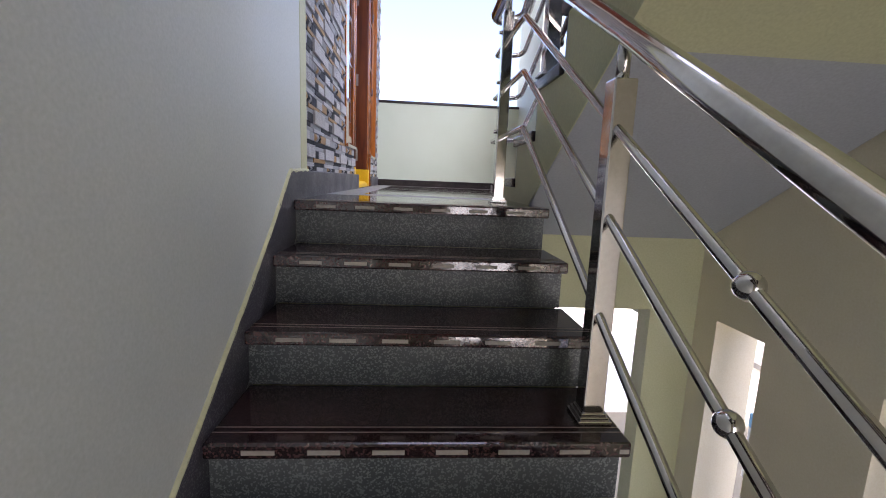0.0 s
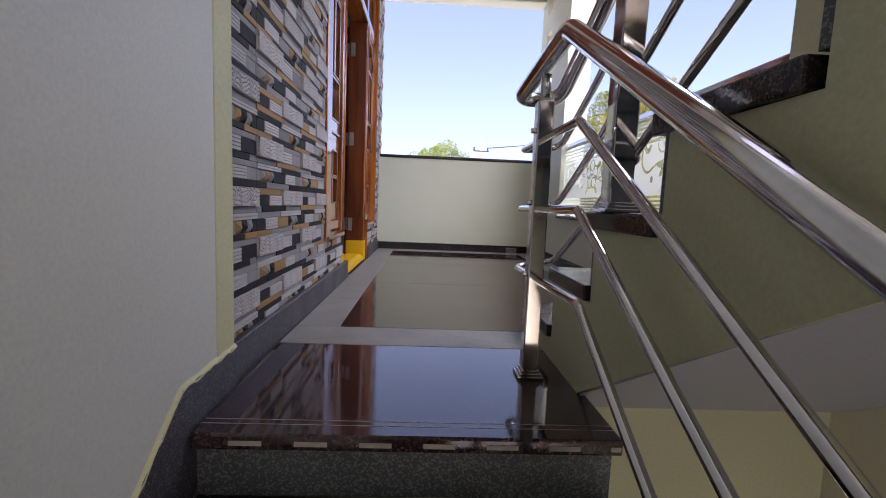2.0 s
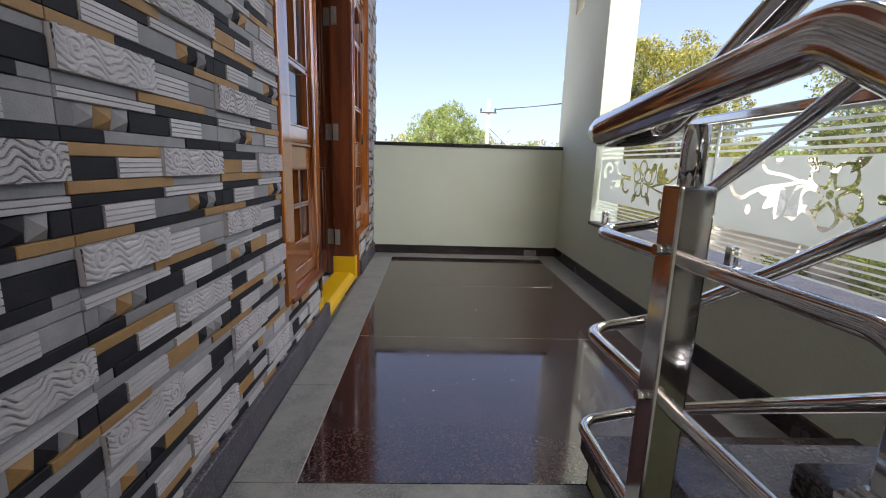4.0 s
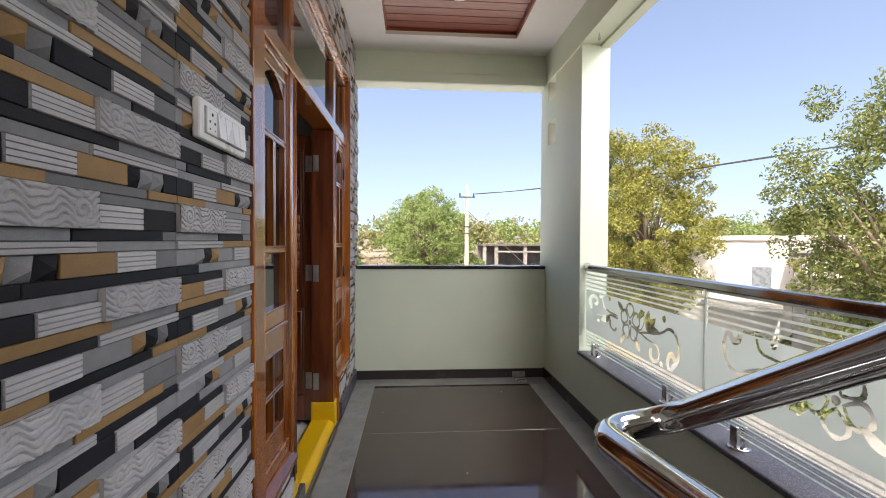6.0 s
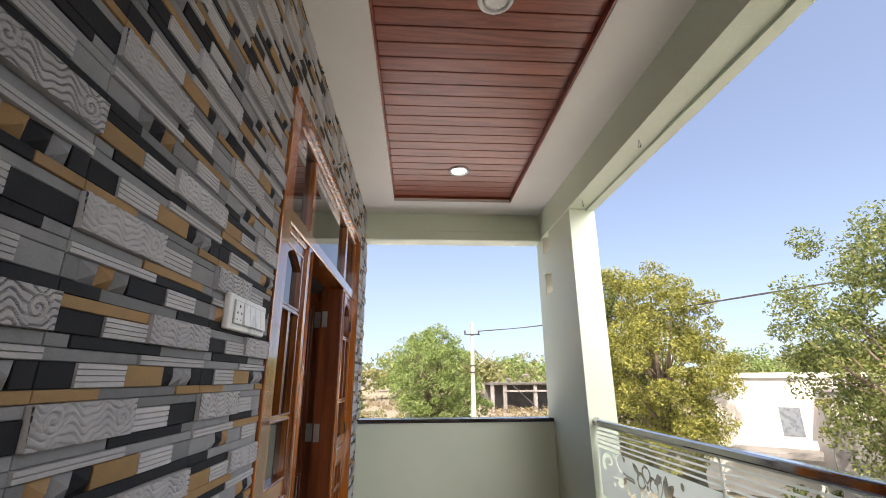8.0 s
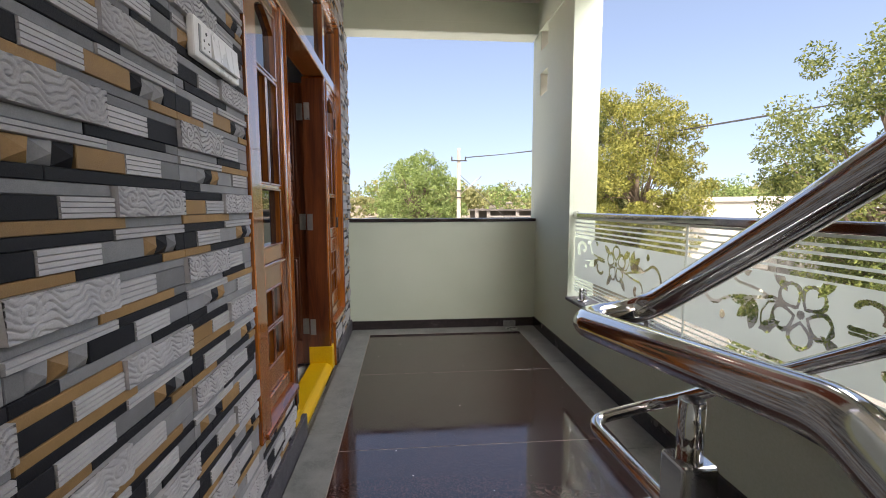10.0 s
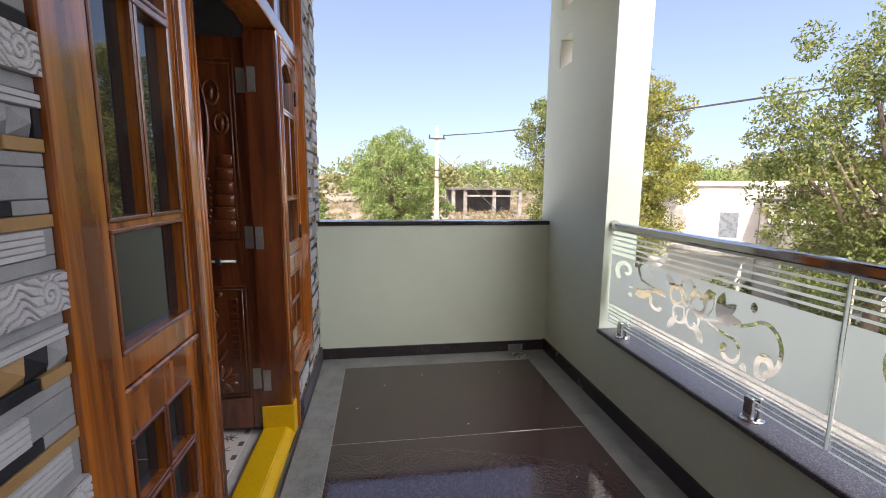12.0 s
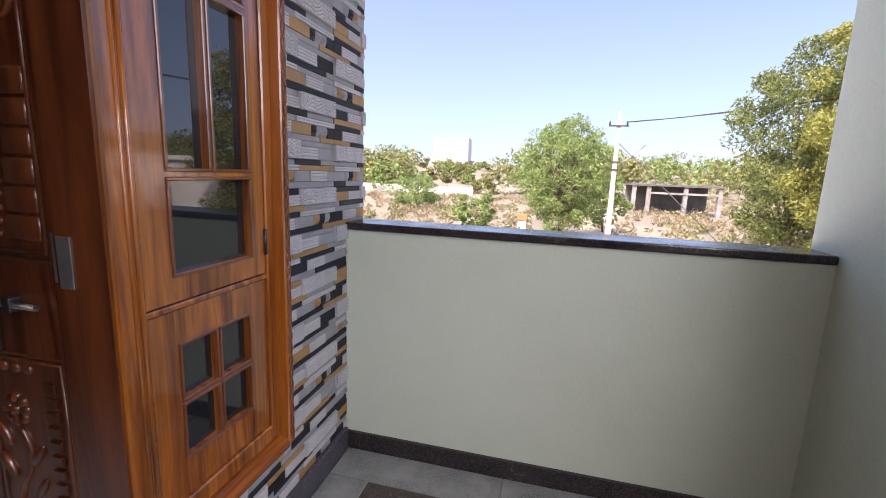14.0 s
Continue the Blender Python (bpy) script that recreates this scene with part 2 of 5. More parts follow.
M["leaf_acacia"] = leaf_material("leaf_acacia", (0.11, 0.17, 0.05), (0.27, 0.36, 0.125))
M["leaf_yellow"] = leaf_material("leaf_yellow", (0.11, 0.135, 0.03), (0.34, 0.335, 0.085))
M["leaf_deep"] = leaf_material("leaf_deep", (0.06, 0.095, 0.028), (0.22, 0.25, 0.075))
M["leaf_olive"] = leaf_material("leaf_olive", (0.13, 0.15, 0.055), (0.28, 0.28, 0.12))
M["leaf_dry"] = leaf_material("leaf_dry", (0.21, 0.17, 0.10), (0.36, 0.31, 0.20))


def glass_material(name, tint, rough=0.0):
    m, nt, b = shader(name, rough)
    b.inputs["Base Color"].default_value = (*tint, 1)
    b.inputs["Transmission Weight"].default_value = 1.0
    b.inputs["IOR"].default_value = 1.3
    return m


M["glass_clear"] = glass_material("glass_clear", (0.93, 0.97, 0.95))


def frosted():
    m, nt, b = shader("glass_frosted", 0.45)
    L = nt.links.new
    b.inputs["Base Color"].default_value = (0.52, 0.575, 0.545, 1)
    tr = nt.nodes.new("ShaderNodeBsdfTranslucent")
    tr.inputs["Color"].default_value = (0.74, 0.82, 0.78, 1)
    mx = nt.nodes.new("ShaderNodeMixShader")
    mx.inputs[0].default_value = 0.32
    L(b.outputs[0], mx.inputs[1]), L(tr.outputs[0], mx.inputs[2])
    L(mx.outputs[0], nt.nodes["Material Output"].inputs["Surface"])
    return m


M["glass_frosted"] = frosted()
m, nt_, b_ = shader("glass_tinted", 0.02, 0.0, 0.9)
b_.inputs["Base Color"].default_value = (0.012, 0.014, 0.016, 1)
M["glass_tinted"] = m
m, nt_, b_ = shader("lamp_glow", 0.5)
b_.inputs["Emission Color"].default_value, b_.inputs["Emission Strength"].default_value = (1, 0.97, 0.92, 1), 3.0
M["lamp_glow"] = m

# ---- building helpers ----
BASE = {}


def thing(name, at, label, category, group="", kind=""):
    ob = new(name)
    ob.location = at
    ob.empty_display_size = 0.1
    BASE[ob] = Vector(at)
    return tagged(ob, label, category, group, kind)


def part(name, bm, material, parent=None, label="", smooth=False, kind=""):
    """One bmesh, in world metres, as one mesh object under a thing or a part."""
    base = BASE.get(parent, Vector((0, 0, 0)))
    if base.length:
        bm.transform(Matrix.Translation(-base))
    me = bpy.data.meshes.new(name)
    bm.to_mesh(me)
    bm.free()
    for mm in material if isinstance(material, (list, tuple)) else [material]:
        me.materials.append(M[mm])
    if smooth:
        for p in me.polygons:
            p.use_smooth = True
    ob = new(name, me)
    if parent:
        ob.parent = parent
        BASE[ob] = base
    return tagged(ob, label, kind=kind)


def structure(name, bm, material, label, category):
    ob = part(name, bm, material)
    return tagged(ob, label, category, kind="structure")


def box(bm, x0, x1, y0, y1, z0, z1, bevel=0.0, seg=2, mat=0):
    vs = [bm.verts.new((x, y, z)) for z in (z0, z1) for y in (y0, y1) for x in (x0, x1)]
    fs = [bm.faces.new([vs[i] for i in q]) for q in ((0, 2, 3, 1), (4, 5, 7, 6), (0, 1, 5, 4), (2, 6, 7, 3), (0, 4, 6, 2), (1, 3, 7, 5))]
    for f in fs:
        f.material_index = mat
    if bevel:
        es = list({e for f in fs for e in f.edges})
        bmesh.ops.bevel(bm, geom=es, offset=bevel, segments=seg, profile=0.5, affect="EDGES")
    return bm


def B(*a, **k):
    return box(bmesh.new(), *a, **k)


def tube(bm, points, r, sides=12, caps=True):
    """A round tube through points, mitred at its bends."""
    pts = [Vector(p) for p in points]
    rings = []
    up = None
    for i, p in enumerate(pts):
        a = (p - pts[i - 1]).normalized() if i else (pts[1] - p).normalized()
        c = (pts[i + 1] - p).normalized() if i < len(pts) - 1 else a
        t = (a + c).normalized()
        if up is None:
            up = t.orthogonal().normalized()
        up = (up - t * up.dot(t)).normalized()
        side = t.cross(up)
        rr = r[i] if isinstance(r, (list, tuple)) else r
        k = min(1.6, 1 / max(0.5, a.dot(t)))
        bend = (c - a)
        bd = bend.normalized() if bend.length > 1e-4 else None
        ring = []
        for s in range(sides):
            an = 2 * math.pi * s / sides
            o = up * math.cos(an) * rr + side * math.sin(an) * rr
            if bd is not None:
                o += bd * o.dot(bd) * (k - 1)
            ring.append(bm.verts.new(p + o))
        rings.append(ring)
    for ra, rb in zip(rings, rings[1:]):
        for s in range(sides):
            f = bm.faces.new((ra[s], ra[(s + 1) % sides], rb[(s + 1) % sides], rb[s]))
            f.smooth = True
    if caps:
        bm.faces.new(rings[0][::-1]), bm.faces.new(rings[-1])
    return bm


def arc(points, radius=0.03, n=5):
    """Round the inner corners of a line; radius is one number or one for each corner."""
    pts = [Vector(p) for p in points]
    radii = radius if isinstance(radius, (list, tuple)) else [radius] * (len(pts) - 2)
    out = [pts[0]]
    for a, p, c, rad in zip(pts, pts[1:], pts[2:], radii):
        d1, d2 = (a - p), (c - p)
        r = min(rad, d1.length * 0.45, d2.length * 0.45)
        s, e = p + d1.normalized() * r, p + d2.normalized() * r
        for i in range(n + 1):
            t = i / n
            out.append(s * (1 - t) ** 2 + p * 2 * t * (1 - t) + e * t * t)
    return out + [pts[-1]]


def lathe(bm, centre, profile, sides=20, axis="z"):
    """Profile rows (radius, height) turned round an axis."""
    c = Vector(centre)
    rings = []
    for r, h in profile:
        ring = []
        for s in range(sides):
            an = 2 * math.pi * s / sides
            v = (r * math.cos(an), r * math.sin(an), h)
            if axis == "x":
                v = (h, v[0], v[1])
            elif axis == "y":
                v = (v[0], h, v[1])
            ring.append(bm.verts.new(c + Vector(v)))
        rings.append(ring)
    for ra, rb in zip(rings, rings[1:]):
        for s in range(sides):
            bm.faces.new((ra[s], ra[(s + 1) % sides], rb[(s + 1) % sides], rb[s])).smooth = True
    bm.faces.new(rings[0][::-1]), bm.faces.new(rings[-1])
    bmesh.ops.recalc_face_normals(bm, faces=bm.faces)
    return bm


def prism(bm, outline, axis, lo, hi, mat=0):
    """A flat outline, in the two axes other than the given one, drawn out from lo to hi."""
    def place(p, h):
        return {"x": (h, p[0], p[1]), "y": (p[0], h, p[1]), "z": (p[0], p[1], h)}[axis]
    a, c = [bm.verts.new(place(p, lo)) for p in outline], [bm.verts.new(place(p, hi)) for p in outline]
    fs = [bm.faces.new(a), bm.faces.new(c)]
    n = len(outline)
    fs += [bm.faces.new((a[i], a[(i + 1) % n], c[(i + 1) % n], c[i])) for i in range(n)]
    for f in fs:
        f.material_index = mat
    bmesh.ops.recalc_face_normals(bm, faces=fs)
    return bm

# ---- measures of the place ----
XR, YP = 1.747, 3.90          # inner faces of the outer wall and of the end parapet
CEIL, BEAM = 2.965, 2.705
RISE, GO = 0.165, 0.25        # lower flight
SX0, SX1 = 0.0282, 1.0
UX = 0.978                    # open side of the upper flight
UR, UG, UY, UZ = 0.20, 0.316, 0.89, 0.117   # upper flight: rise, going, foot, first tread
WY0, WY1 = 1.43, 3.475        # door and window unit in the tiled wall
WTOP = 2.55

# ---- walls ----
bm = B(-0.23, 0.020, -4.6, 0.15, -3.3, 6.2)
structure("wall_stairs", bm, "plaster_wall", "pale grey-green painted plaster wall beside the stairs", "wall")
bm = B(-0.23, 0.0212, 0.1505, 0.25, -0.15, 6.2, bevel=0.005, seg=2)
structure("trim_tile_edge", bm, "plaster_olive", "green painted plaster edge where the tiles begin", "trim")
bm = bmesh.new()
box(bm, -0.23, -0.012, 0.2505, WY0, -0.15, 6.2)
box(bm, -0.23, -0.012, WY1, 4.07, -0.15, 6.2)
box(bm, -0.23, -0.012, WY0, WY1, WTOP, 6.2)
box(bm, -0.23, -0.012, WY0, 1.95, -0.15, 0.30)
box(bm, -0.23, -0.012, 2.972, WY1, -0.15, 0.30)
tile_wall = structure("wall_tiled", bm, "grout", "front wall clad in grey, charcoal and tan relief tiles", "wall")

bm = B(-0.012, XR, YP, 4.06, -0.4, 1.0)
structure("wall_parapet", bm, "plaster_green", "pale green plastered end parapet of the balcony", "wall")
bm = B(-0.008, XR - 0.001, YP - 0.012, 4.075, 1.002, 1.033, bevel=0.006)
structure("trim_coping", bm, "granite_dark", "polished dark granite coping on the parapet", "coping")
bm = B(XR, 1.985, 0.575, 3.06, -0.6, 0.428)
structure("wall_low", bm, "plaster_green", "low pale green wall under the glass railing", "wall")
bm = B(XR - 0.018, 2.0, 0.577, 3.058, 0.43, 0.456, bevel=0.008)
structure("trim_sill", bm, "granite_skirt", "dark polished granite sill on the low wall", "sill")

bm = bmesh.new()
C0, C1 = 3.06, 4.06
for z0, z1 in ((-0.6, 2.135), (2.335, 2.53)):
    box(bm, XR, 1.957, C0, C1, z0, z1)
for z0, z1 in ((2.135, 2.335), (2.53, BEAM + 0.002)):
    box(bm, XR, 1.957, C0, 3.64, z0, z1)
    box(bm, XR, 1.957, 3.84, C1, z0, z1)
structure("wall_column", bm, "plaster_green", "pale green corner pier with two square openings", "pier")
bm = B(-0.012, 1.735, YP - 0.01, 4.06, BEAM - 0.018, 3.25)
box(bm, -0.012, 1.735, YP - 0.026, YP - 0.011, BEAM - 0.016, BEAM + 0.072, bevel=0.003, seg=1)
structure("beam_end", bm, "plaster_green", "pale green plastered beam over the parapet opening", "beam")
bm = B(1.735, 1.90, 0.3, 4.06, BEAM, 3.25)
structure("beam_front", bm, "plaster_green", "pale green plastered beam over the glass railing", "beam")
bm = B(1.887, 1.957, 0.3, 4.06, BEAM - 0.018, 3.25)
structure("trim_drip", bm, "plaster_green", "narrow drip edge along the front beam", "trim")

# thin added plates whose ivory colour imitates the daylight in the openings
for k_, (z0, z1) in enumerate(((2.135, 2.335), (2.53, BEAM + 0.002))):
    bm = bmesh.new()
    box(bm, XR + 0.004, 1.954, 3.837, 3.8398, z0 + 0.003, z1 - 0.003)
    box(bm, XR + 0.004, 1.954, 3.6402, 3.643, z0 + 0.003, z1 - 0.003)
    box(bm, XR + 0.004, 1.954, 3.6402, 3.8398, z0 + 0.0002, z0 + 0.003)
    structure("trim_niche_%d" % (k_ + 1), bm, "paint_ivory", "reveal of the square opening, daylight put into its ivory colour", "trim")

# ---- ceiling ----
KX0, KX1, KY0, KY1 = 0.285, 1.385, 0.55, 3.57
bm = bmesh.new()
box(bm, -0.012, KX0, 0.3, YP, CEIL, 3.25)
box(bm, KX1, 1.735, 0.3, YP, CEIL, 3.25)
box(bm, KX0, KX1, 0.3, KY0, CEIL, 3.25)
box(bm, KX0, KX1, KY1, YP, CEIL, 3.25)
box(bm, KX0, KX1, KY0, KY1, CEIL + 0.075, 3.25)
structure("ceiling", bm, "ceiling_white", "white plaster ceiling with a long recess", "ceiling")
bm = bmesh.new()
slat = 0.1066
y = 1.417 - 9 * slat
while y < KY1 - 0.02:
    y1_, y2 = max(y, KY0 + 0.012), min(y + slat - 0.005, KY1 - 0.012)
    box(bm, KX0 + 0.012, KX1 - 0.012, y1_, y2, CEIL + 0.047, CEIL + 0.06, bevel=0.003, seg=1)
    y += slat
structure("ceiling_panels", bm, "ceiling_wood", "red-brown wooden slat panels in the ceiling recess", "ceiling")
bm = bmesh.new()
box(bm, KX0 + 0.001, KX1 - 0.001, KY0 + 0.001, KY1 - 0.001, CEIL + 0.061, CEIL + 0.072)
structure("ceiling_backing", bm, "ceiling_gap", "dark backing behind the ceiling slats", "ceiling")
bm = bmesh.new()
box(bm, KX0 + 0.001, KX0 + 0.011, KY0 + 0.001, KY1 - 0.001, CEIL + 0.03, CEIL + 0.06)
box(bm, KX1 - 0.011, KX1 - 0.001, KY0 + 0.001, KY1 - 0.001, CEIL + 0.004, CEIL + 0.06)
box(bm, KX0 + 0.011, KX1 - 0.011, KY1 - 0.011, KY1 - 0.001, CEIL + 0.03, CEIL + 0.06)
structure("trim_ceiling", bm, "ceiling_wood", "red-brown edge moulding round the ceiling recess", "trim")

# ---- floor of the balcony ----
bm = bmesh.new()
box(bm, 0.0, UX, 0.06, 0.5, -0.14, -0.026)
box(bm, -0.012, XR, 0.5, YP, -0.14, -0.026)
floor_base = structure("floor", bm, "concrete_old", "stone-slabbed balcony floor", "floor")


def slab(x0, x1, y0, y1, material, z=0.0, name="slab"):
    part(name, B(x0 + 0.0012, x1 - 0.0012, y0 + 0.0012, y1 - 0.0012, -0.024, z, bevel=0.0012, seg=1), material, floor_base)


BX0, BX1 = 0.19, 1.55
ENDY = YP - 0.018
slab(BX0, BX1, 0.84, 1.848, "granite_brown")
slab(BX0, BX1, 1.848, 2.777, "granite_brown")
slab(BX0, BX1, 2.777, 3.70, "granite_brown")
slab(0.016, 0.975, 0.62, 0.84, "stone_grey")
for a, c in ((0.84, 1.36), (1.36, 2.02), (2.02, 2.95), (2.95, 3.70)):
    slab(0.016, BX0, a, c, "stone_grey")
for a, c in ((0.96, 1.75), (1.75, 2.9), (2.9, 3.70)):
    slab(BX1, XR - 0.016, a, c, "stone_grey")
for a, c in ((0.016, 0.72), (0.72, XR - 0.016)):
    slab(a, c, 3.70, ENDY, "stone_grey")
bm = bmesh.new()
for yy in (1.848, 2.777):
    box(bm, BX0, BX1, yy - 0.0016, yy + 0.0016, -0.01, -0.0006)
box(bm, BX0 - 0.0015, BX0 + 0.0015, 0.84, 3.70, -0.01, -0.0006)
box(bm, BX1 - 0.0015, BX1 + 0.0015, 0.84, 3.70, -0.01, -0.0006)
part("joint", bm, "line_pale", floor_base, "pale cement joints between the slabs")

# skirting
bm = B(-0.011, XR - 0.016, YP - 0.016, YP - 0.001, -0.01, 0.078)
structure("baseboard_end", bm, "granite_dark", "dark red-black granite skirting along the parapet", "skirting")
bm = B(XR - 0.016, XR - 0.001, 0.6, YP - 0.001, -0.01, 0.085)
structure("baseboard_front", bm, "granite_dark", "dark granite skirting along the low wall", "skirting")
bm = bmesh.new()
box(bm, -0.011, 0.014, 0.2515, 2.02, -0.01, 0.112, bevel=0.003, seg=1)
box(bm, -0.011, 0.014, 3.07, YP - 0.017, -0.01, 0.10, bevel=0.003, seg=1)
structure("baseboard_tiled", bm, "granite_skirt", "grey granite skirting under the tiled wall", "skirting")

# ---- lower flight ----
stairs = tagged(new("stairs"), "dark granite stairs with grey risers", "stairs", kind="structure")
BASE[stairs] = Vector((0, 0, 0))
N = 12
bm = B(SX0 + 0.001, SX1, 0.0, 0.62, -0.038, 0.0, bevel=0.006)
treads = [part("tread", bm, "granite_brown", stairs)]
for k in range(1, N):
    treads.append(part("tread", B(SX0 + 0.001, SX1, -GO * k, -GO * (k - 1) + 0.03, -RISE * k - 0.038, -RISE * k, bevel=0.006), "granite_brown", stairs))
for k in range(N):
    y0, z0 = -GO * k, -RISE * k
    part("riser", B(SX0 + 0.001, SX1 - 0.012, y0 + 0.03, y0 + 0.05, z0 - RISE + 0.0005, z0 - 0.0385), "granite_riser", stairs)
    if k < 8:
        bm = bmesh.new()
        for off in (0.045, 0.066):
            box(bm, SX0 + 0.004, SX1 - 0.004, y0 + off, y0 + off + 0.0022, z0 - 0.002, z0 + 0.0006)
        part("groove", bm, "line_pale", treads[k], "pale grooves along the nosing")
        for i in range(7):
            x = SX0 + 0.085 + i * 0.143
            if x + 0.07 < SX1 - 0.005 or i == 6:
                part("inlay", B(x, min(x + 0.072, SX1 - 0.006), y0 - 0.0016, y0 + 0.004, z0 - 0.026, z0 - 0.015), "strip_pale", treads[k], "pale inlaid strip")
bm = bmesh.new()
pts = [(0.6, -0.14), (0.6, -0.03), (0.05, -0.03)]
for k in range(N):
    pts += [(-GO * k + 0.05, -RISE * k - 0.03), (-GO * k + 0.05, -RISE * (k + 1) - 0.03)]
pts += [(-GO * N, -RISE * N - 0.03), (-GO * N, -RISE * N - 0.2)]
prism(bm, pts, "x", SX0 + 0.002, SX1 - 0.02)
part("waist", bm, "plaster_olive", stairs, "painted slab under the steps")
# raking skirting along the wall
bm = bmesh.new()
rake = RISE / GO
edge = [(0.2508, 0.114), (-0.015, 0.105), (-0.225, -0.075), (-0.46, -0.252), (-0.86, -0.54), (-GO * N, -0.54 - 0.67 * (GO * N - 0.86))]
out = [(0.2508, 0.0)] + edge + [(-GO * N, -rake * GO * N - 0.2), (0.0, -0.17)]
prism(bm, out, "x", 0.001, 0.028)
structure("baseboard_stairs", bm, "granite_skirt", "dark granite skirting raking down beside the stairs", "skirting")

bm = bmesh.new()
prev = None
noise.seed_set(4)
for (y0, z0), (y1, z1) in zip(edge[0:1] + edge, edge):
    for i in range(1 if y0 == y1 else 14):
        t = 1.0 if y0 == y1 else (i + 1) / 14
        y, z = min(y0 + (y1 - y0) * t, 0.249), z0 + (z1 - z0) * t
        wob = 0.004 * noise.noise((y * 30, 0, 0)) + 0.003 * noise.noise((y * 110, 0, 0))
        row = [bm.verts.new(p) for p in ((0.0185, y, z + 0.008 + wob), (0.0206, y, z + 0.007 + wob), (0.0282, y, z + 0.0005 + wob), (0.0288, y, z - 0.004 + 1.6 * wob), (0.0185, y, z - 0.004))]
        if prev:
            for k in range(5):
                bm.faces.new((prev[k], prev[(k + 1) % 5], row[(k + 1) % 5], row[k]))
        prev = row
bmesh.ops.recalc_face_normals(bm, faces=bm.faces[:])
structure("trim_plaster_fillet", bm, "plaster_olive", "rough plaster fillet feathered onto the stair skirting", "trim")

# ---- upper flight ----
upper = tagged(new("stairs_upper"), "upper flight with dark granite treads and olive plaster side", "stairs", kind="structure")
BASE[upper] = Vector((0, 0, 0))
UN = 9
for k in range(1, UN + 1):
    yk, zk = UY - UG * (k - 1), UZ + UR * (k - 1)
    part("tread", B(UX - 0.012, 1.99, yk - UG - 0.03, yk, zk - 0.045, zk, bevel=0.005), "granite_dark", upper)
    part("riser", B(UX + 0.004, 1.99, yk - 0.05, yk - 0.03, max(zk - UR + 0.001, 0.001), zk - 0.046), "granite_riser", upper)
soff = 0.59
end_y, end_z = UY - UG * UN, UZ + UR * (UN - 1)
pts = [(0.253, 0.0), (UY - 0.05, 0.0)]
for k in range(1, UN + 1):
    yk, zk = UY - UG * (k - 1) - 0.05, UZ + UR * (k - 1) - 0.046
    pts += [(yk, zk), (yk - UG, zk)]
pts += [(end_y - 0.05, soff * (0.253 - end_y))]
bm = prism(bmesh.new(), pts, "x", UX, 1.99)
part("side", bm, "plaster_olive", upper, "olive plaster side of the flight")
bm = prism(bmesh.new(), [(0.5, -0.15), (0.253, -0.004), (end_y, soff * (0.253 - end_y) - 0.004), (end_y, soff * (0.253 - end_y) - 0.010), (0.253, -0.010), (0.49, -0.156)], "x", UX + 0.004, 1.995)
part("soffit", bm, "plaster_grey", upper, "grey painted underside of the flight")

# ---- stairwell shell ----
bm = bmesh.new()
box(bm, 2.0, 2.23, -4.6, -0.62, -3.3, 3.2)
box(bm, 2.0, 2.23, -4.6, -3.4, 3.2, 6.2)
box(bm, 2.0, 2.23, -3.4, -0.62, 5.6, 6.2)
box(bm, 2.0, 2.23, -0.44, 0.04, -3.3, 6.2)
box(bm, 2.0, 2.23, 0.34, 0.62, -3.3, 6.2)
for y0, y1 in ((-0.62, -0.44), (0.04, 0.34)):
    box(bm, 2.0, 2.23, y0, y1, -0.545, 6.2)
    box(bm, 2.0, 2.23, y0, y1, -3.3, -2.3)
structure("wall_outer", bm, "plaster_cream", "cream stairwell wall with narrow window slots", "wall")
bm = bmesh.new()
box(bm, 1.0, 2.0, 0.5, 0.62, -0.54, -0.141)
box(bm, 1.745, 2.0, 0.5, 0.62, -3.3, -0.54)
structure("wall_under_landing", bm, "plaster_olive", "olive lintel wall under the balcony", "wall")
bm = B(XR + 0.002, 1.999, 0.4, 0.574, -0.1, 3.3)
structure("wall_stair_pier", bm, "plaster_olive", "olive wall end beside the glass railing", "wall")
bm = bmesh.new()
box(bm, -0.23, 2.23, -4.8, -4.6, -3.3, -1.9)
box(bm, -0.23, 0.95, -4.8, -4.6, -1.9, 2.6)
box(bm, 0.95, 2.23, -4.8, -4.6, 0.2, 2.6)
box(bm, -0.23, 2.23, -4.8, -4.6, 5.4, 6.2)
box(bm, -0.23, 0.3, -4.8, -4.6, 2.6, 5.4)
box(bm, 1.9, 2.23, -4.8, -4.6, 2.6, 5.4)
structure("wall_back", bm, "plaster_cream", "cream wall behind the stairs", "wall")
bm = B(-0.23, 2.23, -4.8, 0.3, 6.2, 6.35)
structure("ceiling_stairwell", bm, "ceiling_white", "white stairwell roof", "ceiling")
bm = B(0.03, 2.0, -4.6, -GO * (N - 1), -RISE * N - 0.15, -RISE * N)
structure("floor_lower_landing", bm, "granite_brown", "dark granite lower landing", "floor")
bm = B(0.03, 2.0, -4.6, end_y, end_z - 0.0, end_z + 0.15)
structure("floor_upper_landing", bm, "granite_brown", "upper half landing", "floor")
bm = B(-0.23, 1.985, 0.3, 4.06, 3.25, 3.42)
structure("roof", bm, "concrete", "concrete slab over the balcony", "roof")
bm = B(-4.4, -0.23, -4.8, 4.07, 3.0, 6.3)
structure("wall_house_upper", bm, "plaster_cream", "upper storey of the house", "wall")

# ---- room behind the door ----
bm = bmesh.new()
box(bm, -4.4, -4.2, 0.3, 4.07, -3.3, 3.0)
box(bm, -4.2, -0.23, 0.3, 0.5, -3.3, 3.0)
box(bm, -4.2, -0.23, 3.87, 4.07, -3.3, 3.0)

